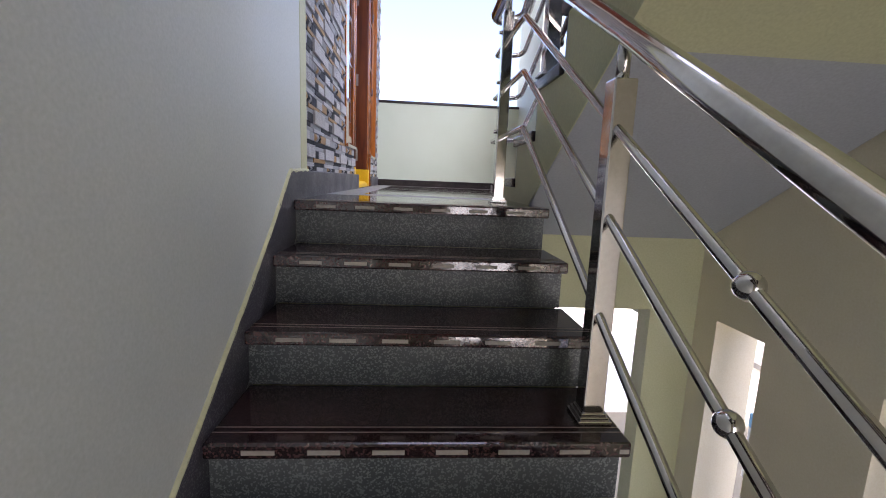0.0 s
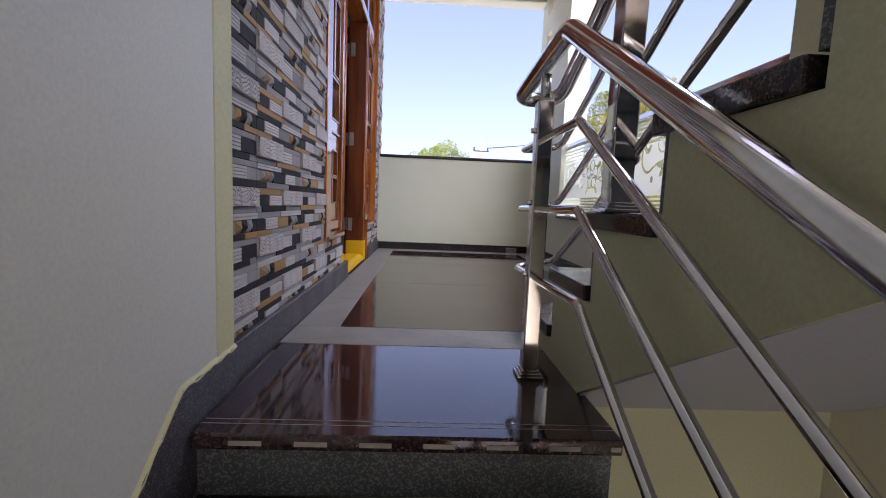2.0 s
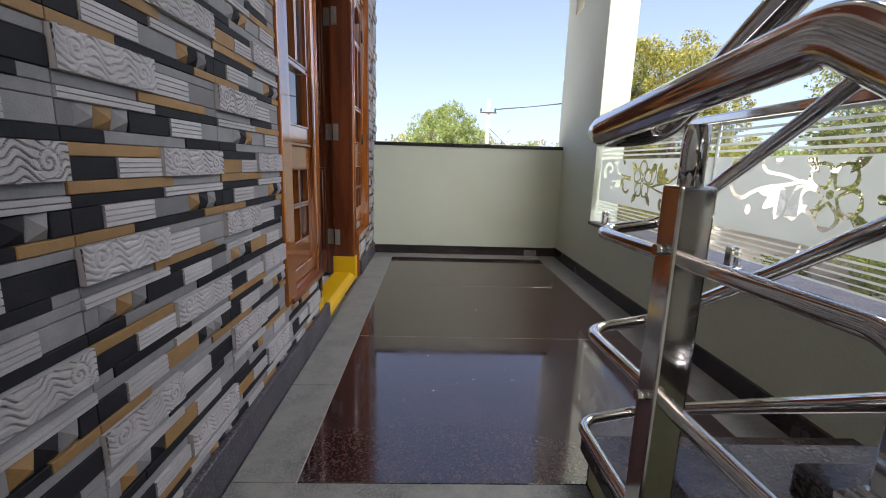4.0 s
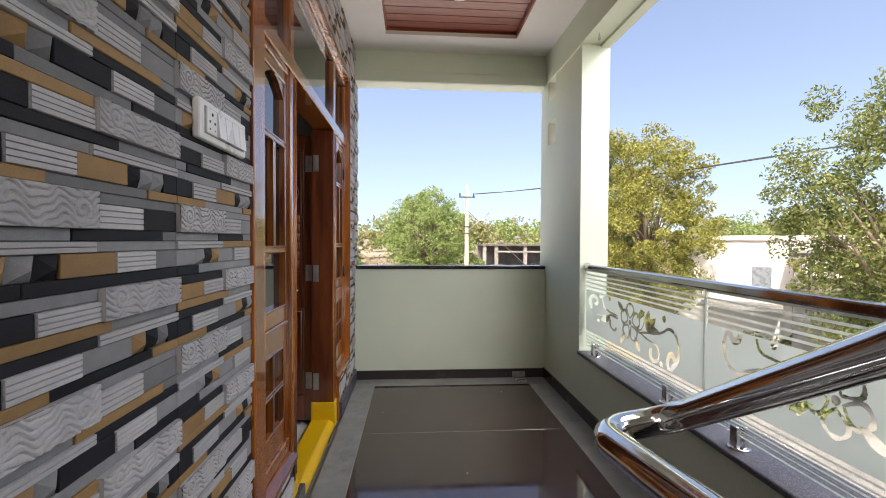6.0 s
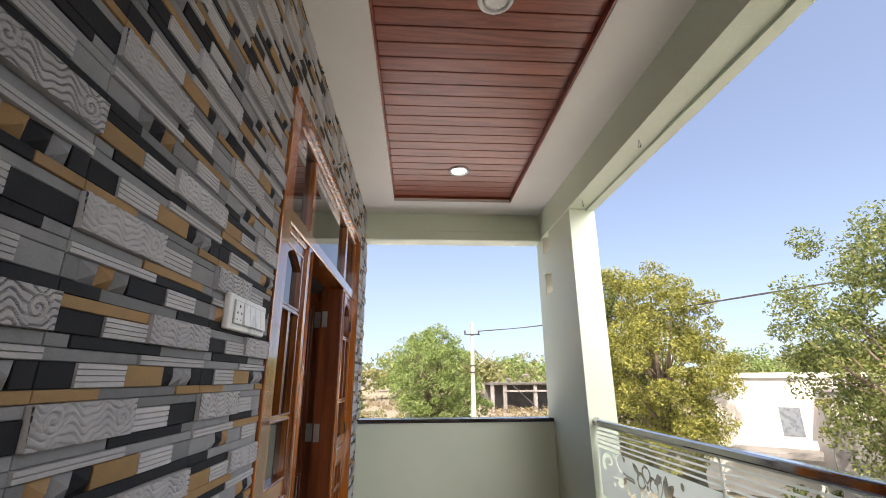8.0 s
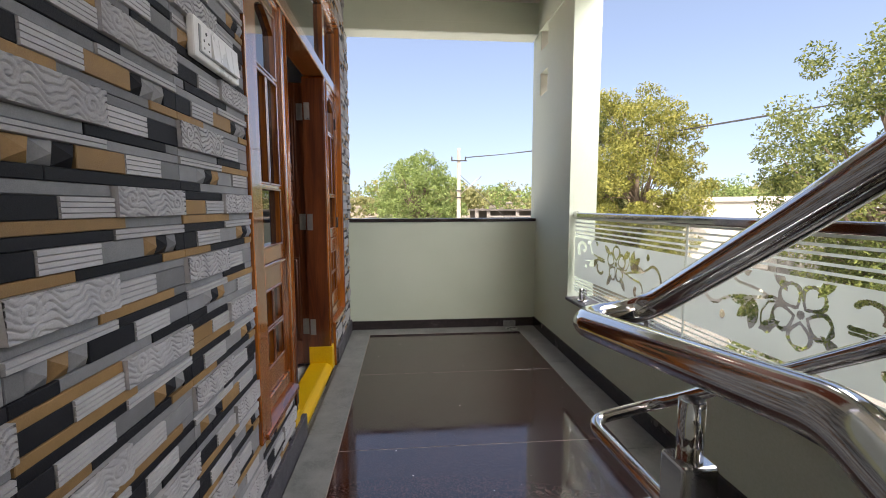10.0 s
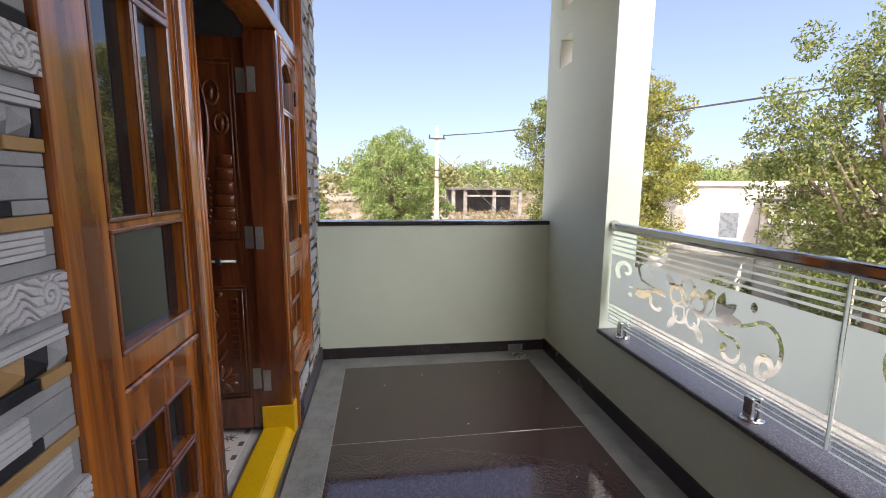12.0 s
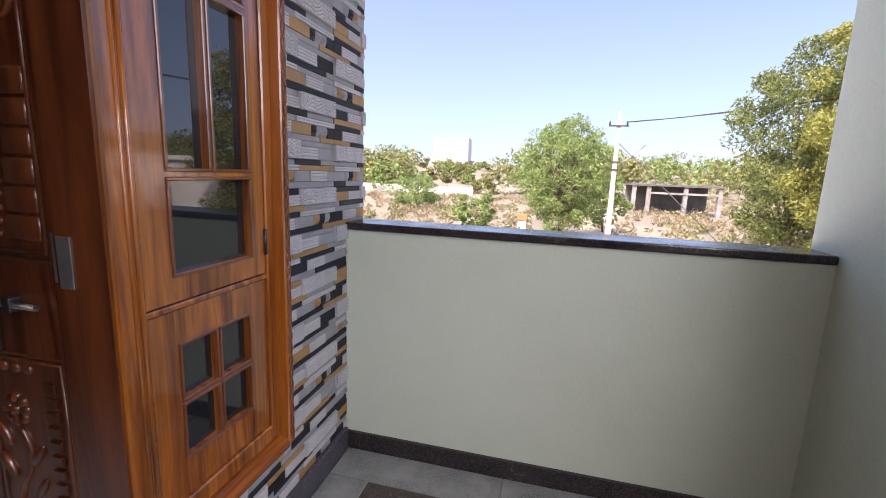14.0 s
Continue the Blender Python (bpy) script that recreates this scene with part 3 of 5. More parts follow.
structure("wall_room", bm, "room_wall", "plain walls of the dark room behind the door", "wall")
bm = B(-4.2, -0.231, 0.5, 3.87, -0.12, 0.012)
structure("floor_room", bm, "room_floor", "pale tiled floor of the room", "floor")
bm = B(-0.23, -0.15, 1.95, 2.98, -0.12, 0.012)
structure("floor_doorway", bm, "room_floor", "pale floor strip in the doorway", "floor")

# ---- door and window unit ----
def bars(bm, rects, x0, x1, bevel=0.004):
    for y0, y1, z0, z1 in rects:
        box(bm, x0, x1, y0, y1, z0, z1, bevel=bevel, seg=1)
    return bm


def sash(parent, name, y0, y1, z0, z1, holes, x0, x1, arch=None):
    """A wooden leaf with glazed openings; holes are (y0, y1, z0, z1), the arch hole has cut corners."""
    ys = sorted({y0, y1, *[h[i] for h in holes for i in (0, 1)]})
    zs = sorted({z0, z1, *[h[i] for h in holes for i in (2, 3)]})
    bm = bmesh.new()
    for a, c in zip(zs, zs[1:]):
        run = None
        for p, q in zip(ys, ys[1:]):
            my, mz = (p + q) / 2, (a + c) / 2
            open_ = any(h[0] < my < h[1] and h[2] < mz < h[3] for h in holes)
            if open_:
                if run:
                    box(bm, x0, x1, run[0], run[1], a, c)
                run = None
            else:
                run = (run[0], q) if run else (p, q)
        if run:
            box(bm, x0, x1, run[0], run[1], a, c)
    bmesh.ops.remove_doubles(bm, verts=bm.verts, dist=1e-5)
    if arch:
        a0, a1, b0, b1 = arch
        mid, d = (a0 + a1) / 2, 0.07
        for side in (-1, 1):
            edge = a0 if side < 0 else a1
            curve = [(edge + (mid - edge) * t, b1 - d * (1 - t) ** 1.6) for t in (0.0, 0.25, 0.5, 0.75, 1.0)]
            prism(bm, [(edge, b1 + 0.001)] + curve, "x", x0 + 0.001, x1 - 0.001)
    body = part(name, bm, "teak", parent)
    # beading round each opening, and its pane
    for h0, h1, g0, g1 in holes:
        bm = bmesh.new()
        w = 0.009
        bars(bm, [(h0 - w, h1 + w, g0 - w, g0), (h0 - w, h1 + w, g1, g1 + w), (h0 - w, h0, g0, g1), (h1, h1 + w, g0, g1)], x1 - 0.001, x1 + 0.005, 0.002)
        part("beading", bm, "teak_dark", body, "thin dark glazing bead")
        part("pane", B(x0 + 0.020, x0 + 0.025, h0 - 0.004, h1 + 0.004, g0 - 0.004, g1 + 0.004), "glass_tinted", body, "dark tinted glass pane")
    return body


def window_unit(name, y0, y1, c0, c1, p0, p1, label, knob_side):
    """Frame from y0 to y1, sashes from c0 to c1, panes from p0 to p1."""
    w = thing(name, (0, (y0 + y1) / 2, 0.30), label, "window", kind="structure")
    fr = bmesh.new()
    bars(fr, [(y0, c0 - 0.001, 0.34, 2.0), (c1 + 0.001, y1, 0.34, 2.0), (c0, c1, 0.34, 0.395), (c0, c1, 0.902, 0.918), (c0, c1, 1.975, 2.0)], -0.11, -0.022)
    part("window_frame", fr, "teak", w)
    mid = (p0 + p1) / 2
    arch = (p0, p1, 1.68, 1.925)
    top = sash(w, "sash", c0 + 0.002, c1 - 0.002, 0.921, 1.973,
               [(p0, p1, 0.99, 1.21), (p0, mid - 0.012, 1.24, 1.652), (mid + 0.012, p1, 1.24, 1.652), arch], -0.075, -0.030, arch)
    q0, q1 = p0 + 0.005, p1 - 0.02
    qm = (q0 + q1) / 2
    sash(w, "lower_panel", c0 + 0.002, c1 - 0.002, 0.398, 0.899,
         [(q0, qm - 0.011, 0.505, 0.645), (qm + 0.011, q1, 0.505, 0.645), (q0, qm - 0.011, 0.667, 0.805), (qm + 0.011, q1, 0.667, 0.805)], -0.075, -0.033)
    for z in (1.02, 1.78):
        yy = c0 + 0.002 if knob_side < 0 else c1 - 0.002
        part("hinge", tube(bmesh.new(), [(-0.025, yy, z - 0.04), (-0.025, yy, z + 0.04)], 0.006, 8), "iron", top, "small dark hinge")
    sill = bmesh.new()
    prism(sill, [(-0.05, 0.339), (0.014, 0.318), (0.014, 0.298), (-0.05, 0.298)], "y", y0 - 0.0, y1 + 0.0)
    part("window_sill", sill, "teak_rail", w, "sloping varnished wooden sill")
    return w


window_unit("window_1", 1.434, 1.884, 1.500, 1.880, 1.562, 1.835, "varnished teak window with dark panes in the tiled wall", -1)
window_unit("window_2", 2.964, 3.437, 2.968, 3.396, 3.062, 3.331, "varnished teak window with dark panes next to the door", 1)

door = thing("door_1", (0, 2.45, 0.0), "open teak double-door frame with glazed transom", "door", kind="structure")
for y0, y1 in ((1.886, 1.95), (2.90, 2.962)):
    post = part("post", bars(bmesh.new(), [(y0, y1, 0.0, 2.0)], -0.16, -0.012, 0.005), "teak", door)
    bm = bmesh.new()
    for yy, r in ((y1 - 0.008, 0.007), (y1 - 0.024, 0.005)):
        tube(bm, [(-0.012, yy, 0.2), (-0.012, yy, 1.98)], r, 8)
    part("fluting", bm, "teak", post, "raised moulding down the edge of the post")
# thin added board: the shade on the post's inner face as dark colour
part("jamb_lining", B(-0.158, -0.024, 2.8962, 2.8995, 0.17, 1.99), "teak_dark", door, "inner face of the door jamb, its shade put into the dark colour")
part("transom_bar", bars(bmesh.new(), [(1.434, 3.437, 2.001, 2.066)], -0.15, -0.010, 0.005), "teak_rail", door)
part("head", bars(bmesh.new(), [(1.434, 3.437, 2.465, 2.512)], -0.15, -0.014, 0.005), "teak_rail", door)
for y0, y1 in ((1.434, 1.51), (1.884, 1.945), (2.905, 2.978), (3.395, 3.437)):
    part("mullion", bars(bmesh.new(), [(y0, y1, 2.067, 2.464)], -0.15, -0.016, 0.005), "teak", door)
for y0, y1 in ((1.511, 1.883), (1.946, 2.904), (2.979, 3.394)):
    part("transom_pane", B(-0.05, -0.044, y0, y1, 2.068, 2.463), "glass_tinted", door, "dark reflecting transom glass")
part("casing", bars(bmesh.new(), [(1.387, 1.492, 0.30, 2.512)], -0.0115, 0.007, 0.003), "teak", door, "plain flat casing board beside the tiles")
# carved trim round the unit
bm = bmesh.new()
bars(bm, [(3.438, 3.473, 0.30, 2.512), (1.387, 3.473, 2.513, 2.55)], -0.030, 0.012, 0.004)
trim = part("carved_trim", bm, "teak", door, "carved teak border of twisted leaves")
bm = bmesh.new()


def twist(a, c, n):
    a, c = Vector(a), Vector(c)
    along = (c - a).normalized()
    side = along.cross(Vector((1, 0, 0)))
    pts = [a + (c - a) * (i / n) + side * 0.009 * math.sin(i * 1.05) for i in range(n + 1)]
    tube(bm, pts, 0.0035, 6)
    pts = [a + (c - a) * (i / n) - side * 0.009 * math.sin(i * 1.05) for i in range(n + 1)]
    tube(bm, pts, 0.003, 6)


twist((0.0125, 3.456, 0.32), (0.0125, 3.456, 2.52), 150)
twist((0.0125, 1.44, 2.532), (0.0125, 3.465, 2.532), 150)
part("carving", bm, "teak_dark", trim, "twisted carved relief")
part("edge_strip", bars(bmesh.new(), [(2.981, 2.998, 0.0, 0.297)], -0.012, 0.008, 0.003), "teak", door)
# yellow painted threshold and post foot
bm = prism(bmesh.new(), [(-0.16, 0.0), (-0.16, 0.052), (-0.045, 0.052), (-0.012, 0.03), (-0.006, 0.0)], "y", 1.951, 2.899)
bmesh.ops.bevel(bm, geom=list(bm.edges), offset=0.004, segments=2, affect="EDGES")
part("threshold", bm, "paint_yellow", door, "yellow painted threshold")
for y0, y1 in ((2.892, 2.970), (1.878, 1.958)):
    part("post_foot", B(-0.164, -0.004, y0, y1, 0.0, 0.168, bevel=0.004), "paint_yellow", door, "yellow painted foot of the post")

# open door leaf, turned into the room
LX0, LX1, LY0, LY1 = -0.575, -0.150, 2.925, 2.962
leaf = thing("door_leaf", (LX1, 2.94, 0.04), "carved dark teak door leaf standing open into the room", "door")
U = (-0.50, -0.215, 1.02, 1.87)
D = (-0.50, -0.215, 0.20, 0.80)
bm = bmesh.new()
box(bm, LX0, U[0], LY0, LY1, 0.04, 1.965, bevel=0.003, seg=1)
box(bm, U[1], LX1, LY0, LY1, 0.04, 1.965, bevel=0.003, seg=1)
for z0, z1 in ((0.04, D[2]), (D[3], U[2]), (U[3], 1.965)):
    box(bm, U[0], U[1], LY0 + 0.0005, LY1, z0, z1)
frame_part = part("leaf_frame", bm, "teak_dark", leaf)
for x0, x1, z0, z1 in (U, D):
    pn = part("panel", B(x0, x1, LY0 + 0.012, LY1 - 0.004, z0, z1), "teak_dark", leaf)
    bm = bmesh.new()
    for r, o in ((0.008, 0.004), (0.005, 0.024)):
        ring = [(x0 + o, LY0 + 0.010, z0 + o), (x1 - o, LY0 + 0.010, z0 + o), (x1 - o, LY0 + 0.010, z1 - o), (x0 + o, LY0 + 0.010, z1 - o), (x0 + o, LY0 + 0.010, z0 + o)]
        tube(bm, ring, r, 8)
    part("moulding", bm, "teak_dark", pn, "stepped panel moulding")


def bead(bm, x, z, r, squash=0.6):
    m = Matrix.Translation((x, LY0 + 0.010, z)) @ Matrix.Diagonal((1, squash, 1, 1))
    bmesh.ops.create_icosphere(bm, subdivisions=2, radius=r, matrix=m)


def leafy(bm, x, z, length, width, ang):
    m = Matrix.Translation((x, LY0 + 0.009, z)) @ Matrix.Rotation(ang, 4, "Y") @ Matrix.Diagonal((width, 0.010, length, 1)) @ Matrix.Translation((0, 0, 1))
    bmesh.ops.create_icosphere(bm, subdivisions=2, radius=1.0, matrix=m)


# upper panel: column of scales, a curling stem and a stepped block
bm = bmesh.new()
for i in range(17):
    z = 1.09 + i * 0.044
    leafy(bm, -0.462 + 0.012 * math.sin(i * 0.2), z, 0.022, 0.016, 0.25)
    leafy(bm, -0.435 + 0.012 * math.sin(i * 0.2), z + 0.015, 0.018, 0.012, -0.25)
stem = [(-0.40 + 0.09 * math.sin(t * 3.0) * t, LY0 + 0.010, 1.08 + 0.74 * t) for t in [i / 24 for i in range(25)]]
tube(bm, stem, [0.012 * (1 - 0.5 * i / 24) for i in range(25)], 8)
for cx, cz, r in ((-0.325, 1.72, 0.035), (-0.285, 1.58, 0.03)):
    tube(bm, [(cx + r * math.cos(a), LY0 + 0.010, cz + 1.6 * r * math.sin(a)) for a in [k * 2 * math.pi / 14 for k in range(15)]], 0.006, 6)
    leafy(bm, cx, cz - 0.035, 0.03, 0.012, 0.1)
for k in range(6):
    box(bm, -0.345 + 0.006 * k, -0.245, LY0 + 0.004, LY0 + 0.014, 1.07 + k * 0.062, 1.125 + k * 0.062, bevel=0.004, seg=1)
for i in range(14):
    bead(bm, -0.375 + 0.02 * math.sin(i * 0.3), 1.08 + i * 0.03, 0.008)
part("carving_upper", bm, "teak_dark", leaf, "carved vine and scale relief", smooth=True)
# lower panel: beads, flower on a stem, fret border, rosette
bm = bmesh.new()
for i in range(3):
    bead(bm, -0.425 + i * 0.04, 0.755, 0.014)
part("carved_beads", bm, "teak_dark", leaf, "row of carved beads", smooth=True)
bm = bmesh.new()
for k in range(8):
    a = k * math.pi / 4
    bead(bm, -0.40 + 0.03 * math.cos(a), 0.645 + 0.03 * math.sin(a), 0.016)
bead(bm, -0.40, 0.645, 0.016, 0.9)
tube(bm, [(-0.40 + 0.03 * math.sin(t * 5), LY0 + 0.010, 0.60 - 0.24 * t) for t in [i / 14 for i in range(15)]], 0.008, 8)
for i in range(4):
    leafy(bm, -0.40 + (0.03 if i % 2 else -0.03), 0.54 - i * 0.045, 0.04, 0.012, 0.6 if i % 2 else -0.6)
part("carved_flower", bm, "teak_dark", leaf, "carved flower on a stem", smooth=True)
bm = bmesh.new()
for i in range(9):
    box(bm, -0.30, -0.262, LY0 + 0.004, LY0 + 0.013, 0.40 + i * 0.038, 0.428 + i * 0.038, bevel=0.003, seg=1)
part("carved_fret", bm, "teak_dark", leaf, "carved fret border")
bm = bmesh.new()
for k in range(10):
    leafy(bm, -0.358, 0.305, 0.042, 0.014, k * math.pi / 5)
bead(bm, -0.358, 0.305, 0.014, 0.9)
part("carved_rosette", bm, "teak_dark", leaf, "carved rosette", smooth=True)
# fittings
bolt = part("slide_bolt", tube(bmesh.new(), [(-0.59, LY0 - 0.016, 0.925), (-0.25, LY0 - 0.016, 0.925)], 0.0075, 10), "steel_dull", leaf, "steel slide bolt")
for x in (-0.55, -0.44, -0.33):
    part("staple", B(x - 0.012, x + 0.012, LY0 - 0.026, LY0 + 0.001, 0.908, 0.942, bevel=0.003), "iron", bolt)
part("hasp", B(-0.455, -0.395, LY0 - 0.022, LY0 + 0.001, 0.80, 0.915, bevel=0.006), "iron", leaf, "dark iron hasp")
lock = part("padlock", B(-0.535, -0.485, LY0 - 0.028, LY0 - 0.006, 0.755, 0.80, bevel=0.006), "brass", leaf, "brass padlock")
part("shackle", tube(bmesh.new(), arc([(-0.525, LY0 - 0.017, 0.80), (-0.525, LY0 - 0.017, 0.845), (-0.497, LY0 - 0.017, 0.845), (-0.497, LY0 - 0.017, 0.80)], 0.014), 0.004, 8), "steel", lock)
part("pull_handle", tube(bmesh.new(), arc([(-0.555, LY0, 1.30), (-0.555, LY0 - 0.035, 1.29), (-0.545, LY0 - 0.04, 1.20), (-0.53, LY0 - 0.035, 1.12), (-0.53, LY0, 1.11)], 0.02), 0.008, 10), "iron", leaf, "dark curved pull handle")
part("foot_bolt", B(-0.56, -0.52, LY0 - 0.02, LY0, 0.06, 0.13, bevel=0.004), "iron", leaf)
part("edge_strip", B(LX1 + 0.001, LX1 + 0.004, LY0 + 0.002, LY1 - 0.002, 0.05, 1.955), "teak", leaf, "bright orange varnished hinge edge")
for z in (0.31, 1.04, 1.775):
    bm = bmesh.new()
    box(bm, -0.205, -0.158, LY0 - 0.003, LY0, z - 0.055, z + 0.055)
    box(bm, -0.148, -0.112, 2.893, 2.8955, z - 0.055, z + 0.055)
    tube(bm, [(-0.153, LY0 - 0.006, z - 0.058), (-0.153, LY0 - 0.006, z + 0.058)], 0.007, 10)
    h = part("hinge", bm, "zinc", leaf, "steel butt hinge")

# mosaic border inside the doorway
bm = bmesh.new()
base_mosaic = thing("floor_border", (-0.3, 2.5, 0.012), "patterned red and grey tile border inside the doorway", "floor tile", kind="structure")
part("border_base", B(-0.42, -0.232, 1.96, 2.90, 0.0125, 0.0155), "mosaic", base_mosaic)
for i in range(9):
    cy, cx = 2.0 + i * 0.11, -0.326
    for k in range(8):
        a = k * math.pi / 4
        bm = bmesh.new()
        pts = [(cx + 0.008 * math.cos(a - 0.6), cy + 0.008 * math.sin(a - 0.6)), (cx + 0.042 * math.cos(a), cy + 0.042 * math.sin(a)), (cx + 0.008 * math.cos(a + 0.6), cy + 0.008 * math.sin(a + 0.6))]
        prism(bm, pts, "z", 0.0156, 0.0172)
        part("petal", bm, "mosaic_grey" if k % 2 else "mosaic_red", base_mosaic)
    for sx in (-0.40, -0.252):
        part("chip", B(sx - 0.012, sx + 0.012, cy + 0.035, cy + 0.07, 0.0156, 0.0172), "mosaic_grey", base_mosaic)

# ---- stair railing ----
RX, NEAR = 0.932, -0.635


def post_at(parent, x, y, z0, z1, half=0.029, top=None):
    p = part("post", B(x - half, x + half, y - half, y + half, z0, z1, bevel=0.004), "steel", parent)
    bm = bmesh.new()
    for i, (w, h) in enumerate(((0.016, 0.010), (0.010, 0.018), (0.005, 0.026))):
        box(bm, x - half - w, x + half + w, y - half - w, y + half + w, z0 + 0.001, z0 + h, bevel=0.002, seg=1)
    part("base_collar", bm, "steel", p, "stepped square collar")
    if top:
        part("stem", tube(bmesh.new(), [(x, y, z1 - 0.002), (x, y, top)], 0.0155, 14), "steel", p, "round stem under the handrail")
    return p


def ball(parent, p, r=0.021):
    bm = bmesh.new()
    bmesh.ops.create_uvsphere(bm, u_segments=18, v_segments=10, radius=r, matrix=Matrix.Translation(p))
    return part("ball", bm, "steel", parent, "", smooth=True)


def rake_z(y, y0, z0, s):
    return z0 + s * (y - y0)


rail = thing("stair_railing", (RX, -0.66, -3 * RISE), "polished stainless steel railing of the lower flight", "railing", "stair railings")
S = 0.60
lower_end = -2.9
hz = lambda y: 0.635 + 0.60 * (y + 0.33)
TOPY, UXR = 0.37, 1.035
lvl = 0.945
hand = arc([(RX, lower_end, hz(lower_end) - 0.008), (RX, NEAR, hz(NEAR) - 0.008), (0.873, 0.20, 0.968), (0.856, 0.715, 0.915), (UXR - 0.02, 0.74, 0.925), (UXR, 0.42, 1.125), (UXR, -1.55, 1.135 + 0.63 * 1.95)], (0.05, 0.024, 0.075, 0.075, 0.06), 7)
part("handrail", tube(bmesh.new(), hand, 0.0265, 20), "steel", rail, "thick round handrail that turns back at the top")
post_at(rail, RX + 0.009, NEAR, -3 * RISE, 0.335, half=0.027, top=hz(NEAR) - 0.018)
post_at(rail, RX, -1.86, -8 * RISE, -8 * RISE + 0.83, top=hz(-1.86) - 0.01)
post_at(rail, 0.864, TOPY, 0.0, 0.83, half=0.0235, top=0.905)
for zb, bend, zn in ((0.236, 0.12, 0.725), (0.034, 0.09, 0.515), (-0.204, 0.045, 0.30)):
    f = lambda y: zb + 0.577 * (y - NEAR)
    line = arc([(RX, lower_end, f(lower_end)), (RX, NEAR, zb), (0.884, bend, zn + 0.006), (0.868, 0.67, zn), (UXR - 0.02, 0.685, zn + 0.02), (UXR, 0.42, zn + 0.19), (UXR, -1.55, zn + 0.19 + 0.63 * 1.97)], (0.03, 0.014, 0.045, 0.045, 0.04), 5)
    bar = part("bar", tube(bmesh.new(), line, 0.0115, 12), "steel", rail, "thin round rail")
    if zb > 0.01:
        ball(bar, (RX, -1.10, f(-1.10)))
        ball(bar, (RX, -2.35, f(-2.35)))
    for y in (0.16, -0.30):
        ball(bar, (UXR, y, zn + 0.19 + 0.63 * (0.42 - y)))
    part("bolt_head", tube(bmesh.new(), [(0.828, TOPY, zn + 0.02), (0.844, TOPY, zn + 0.02)], 0.008, 10), "steel", bar)
# post of the upper flight
post_at(rail, 1.002, 0.155, UZ + 2 * UR, 1.18, top=1.28)
post_at(rail, UXR + 0.03, -0.80, UZ + 5 * UR, 1.82, top=1.90)

# ---- glass railing on the low wall ----
GX = 1.80
GW, GW2, GH, GZ0 = 1.29, 1.163, 0.555, 0.505   # the pane by the pier, the pane by the stairs


def stroke(mask, U_, V_, pts, w0, w1):
    """Clear a tapering line through points."""
    n = len(pts) - 1
    for i, ((a, b), (c, d)) in enumerate(zip(pts, pts[1:])):
        t = np.clip(((U_ - a) * (c - a) + (V_ - b) * (d - b)) / ((c - a) ** 2 + (d - b) ** 2 + 1e-9), 0, 1)
        w = w0 + (w1 - w0) * (i + t) / n
        mask |= np.hypot(U_ - a - t * (c - a), V_ - b - t * (d - b)) < w


def spiral(cx, cy, r0, r1, a0, a1, n=26):
    return [(cx + (r0 + (r1 - r0) * i / n) * math.cos(a0 + (a1 - a0) * i / n), cy + (r0 + (r1 - r0) * i / n) * math.sin(a0 + (a1 - a0) * i / n)) for i in range(n + 1)]


def petal(mask, U_, V_, cx, cy, ang, r0, r1, w, ring=0.0):
    x = (U_ - cx) * math.cos(ang) + (V_ - cy) * math.sin(ang)
    y = -(U_ - cx) * math.sin(ang) + (V_ - cy) * math.cos(ang)
    t = np.clip((x - r0) / (r1 - r0), 0, 1)
    prof = w * np.sin(np.pi * t ** 1.15) ** 0.8
    inside = (x > r0) & (x < r1) & (np.abs(y) < prof)
    if ring:
        x2 = r0 + (x - r0 - 0.012) * (r1 - r0) / (r1 - r0 - 0.032)
        t2 = np.clip((x2 - r0) / (r1 - r0), 0, 1)
        inside &= ~((x2 > r0) & (x2 < r1) & (np.abs(y) < (prof - ring) * (t2 > 0)))
    mask |= inside


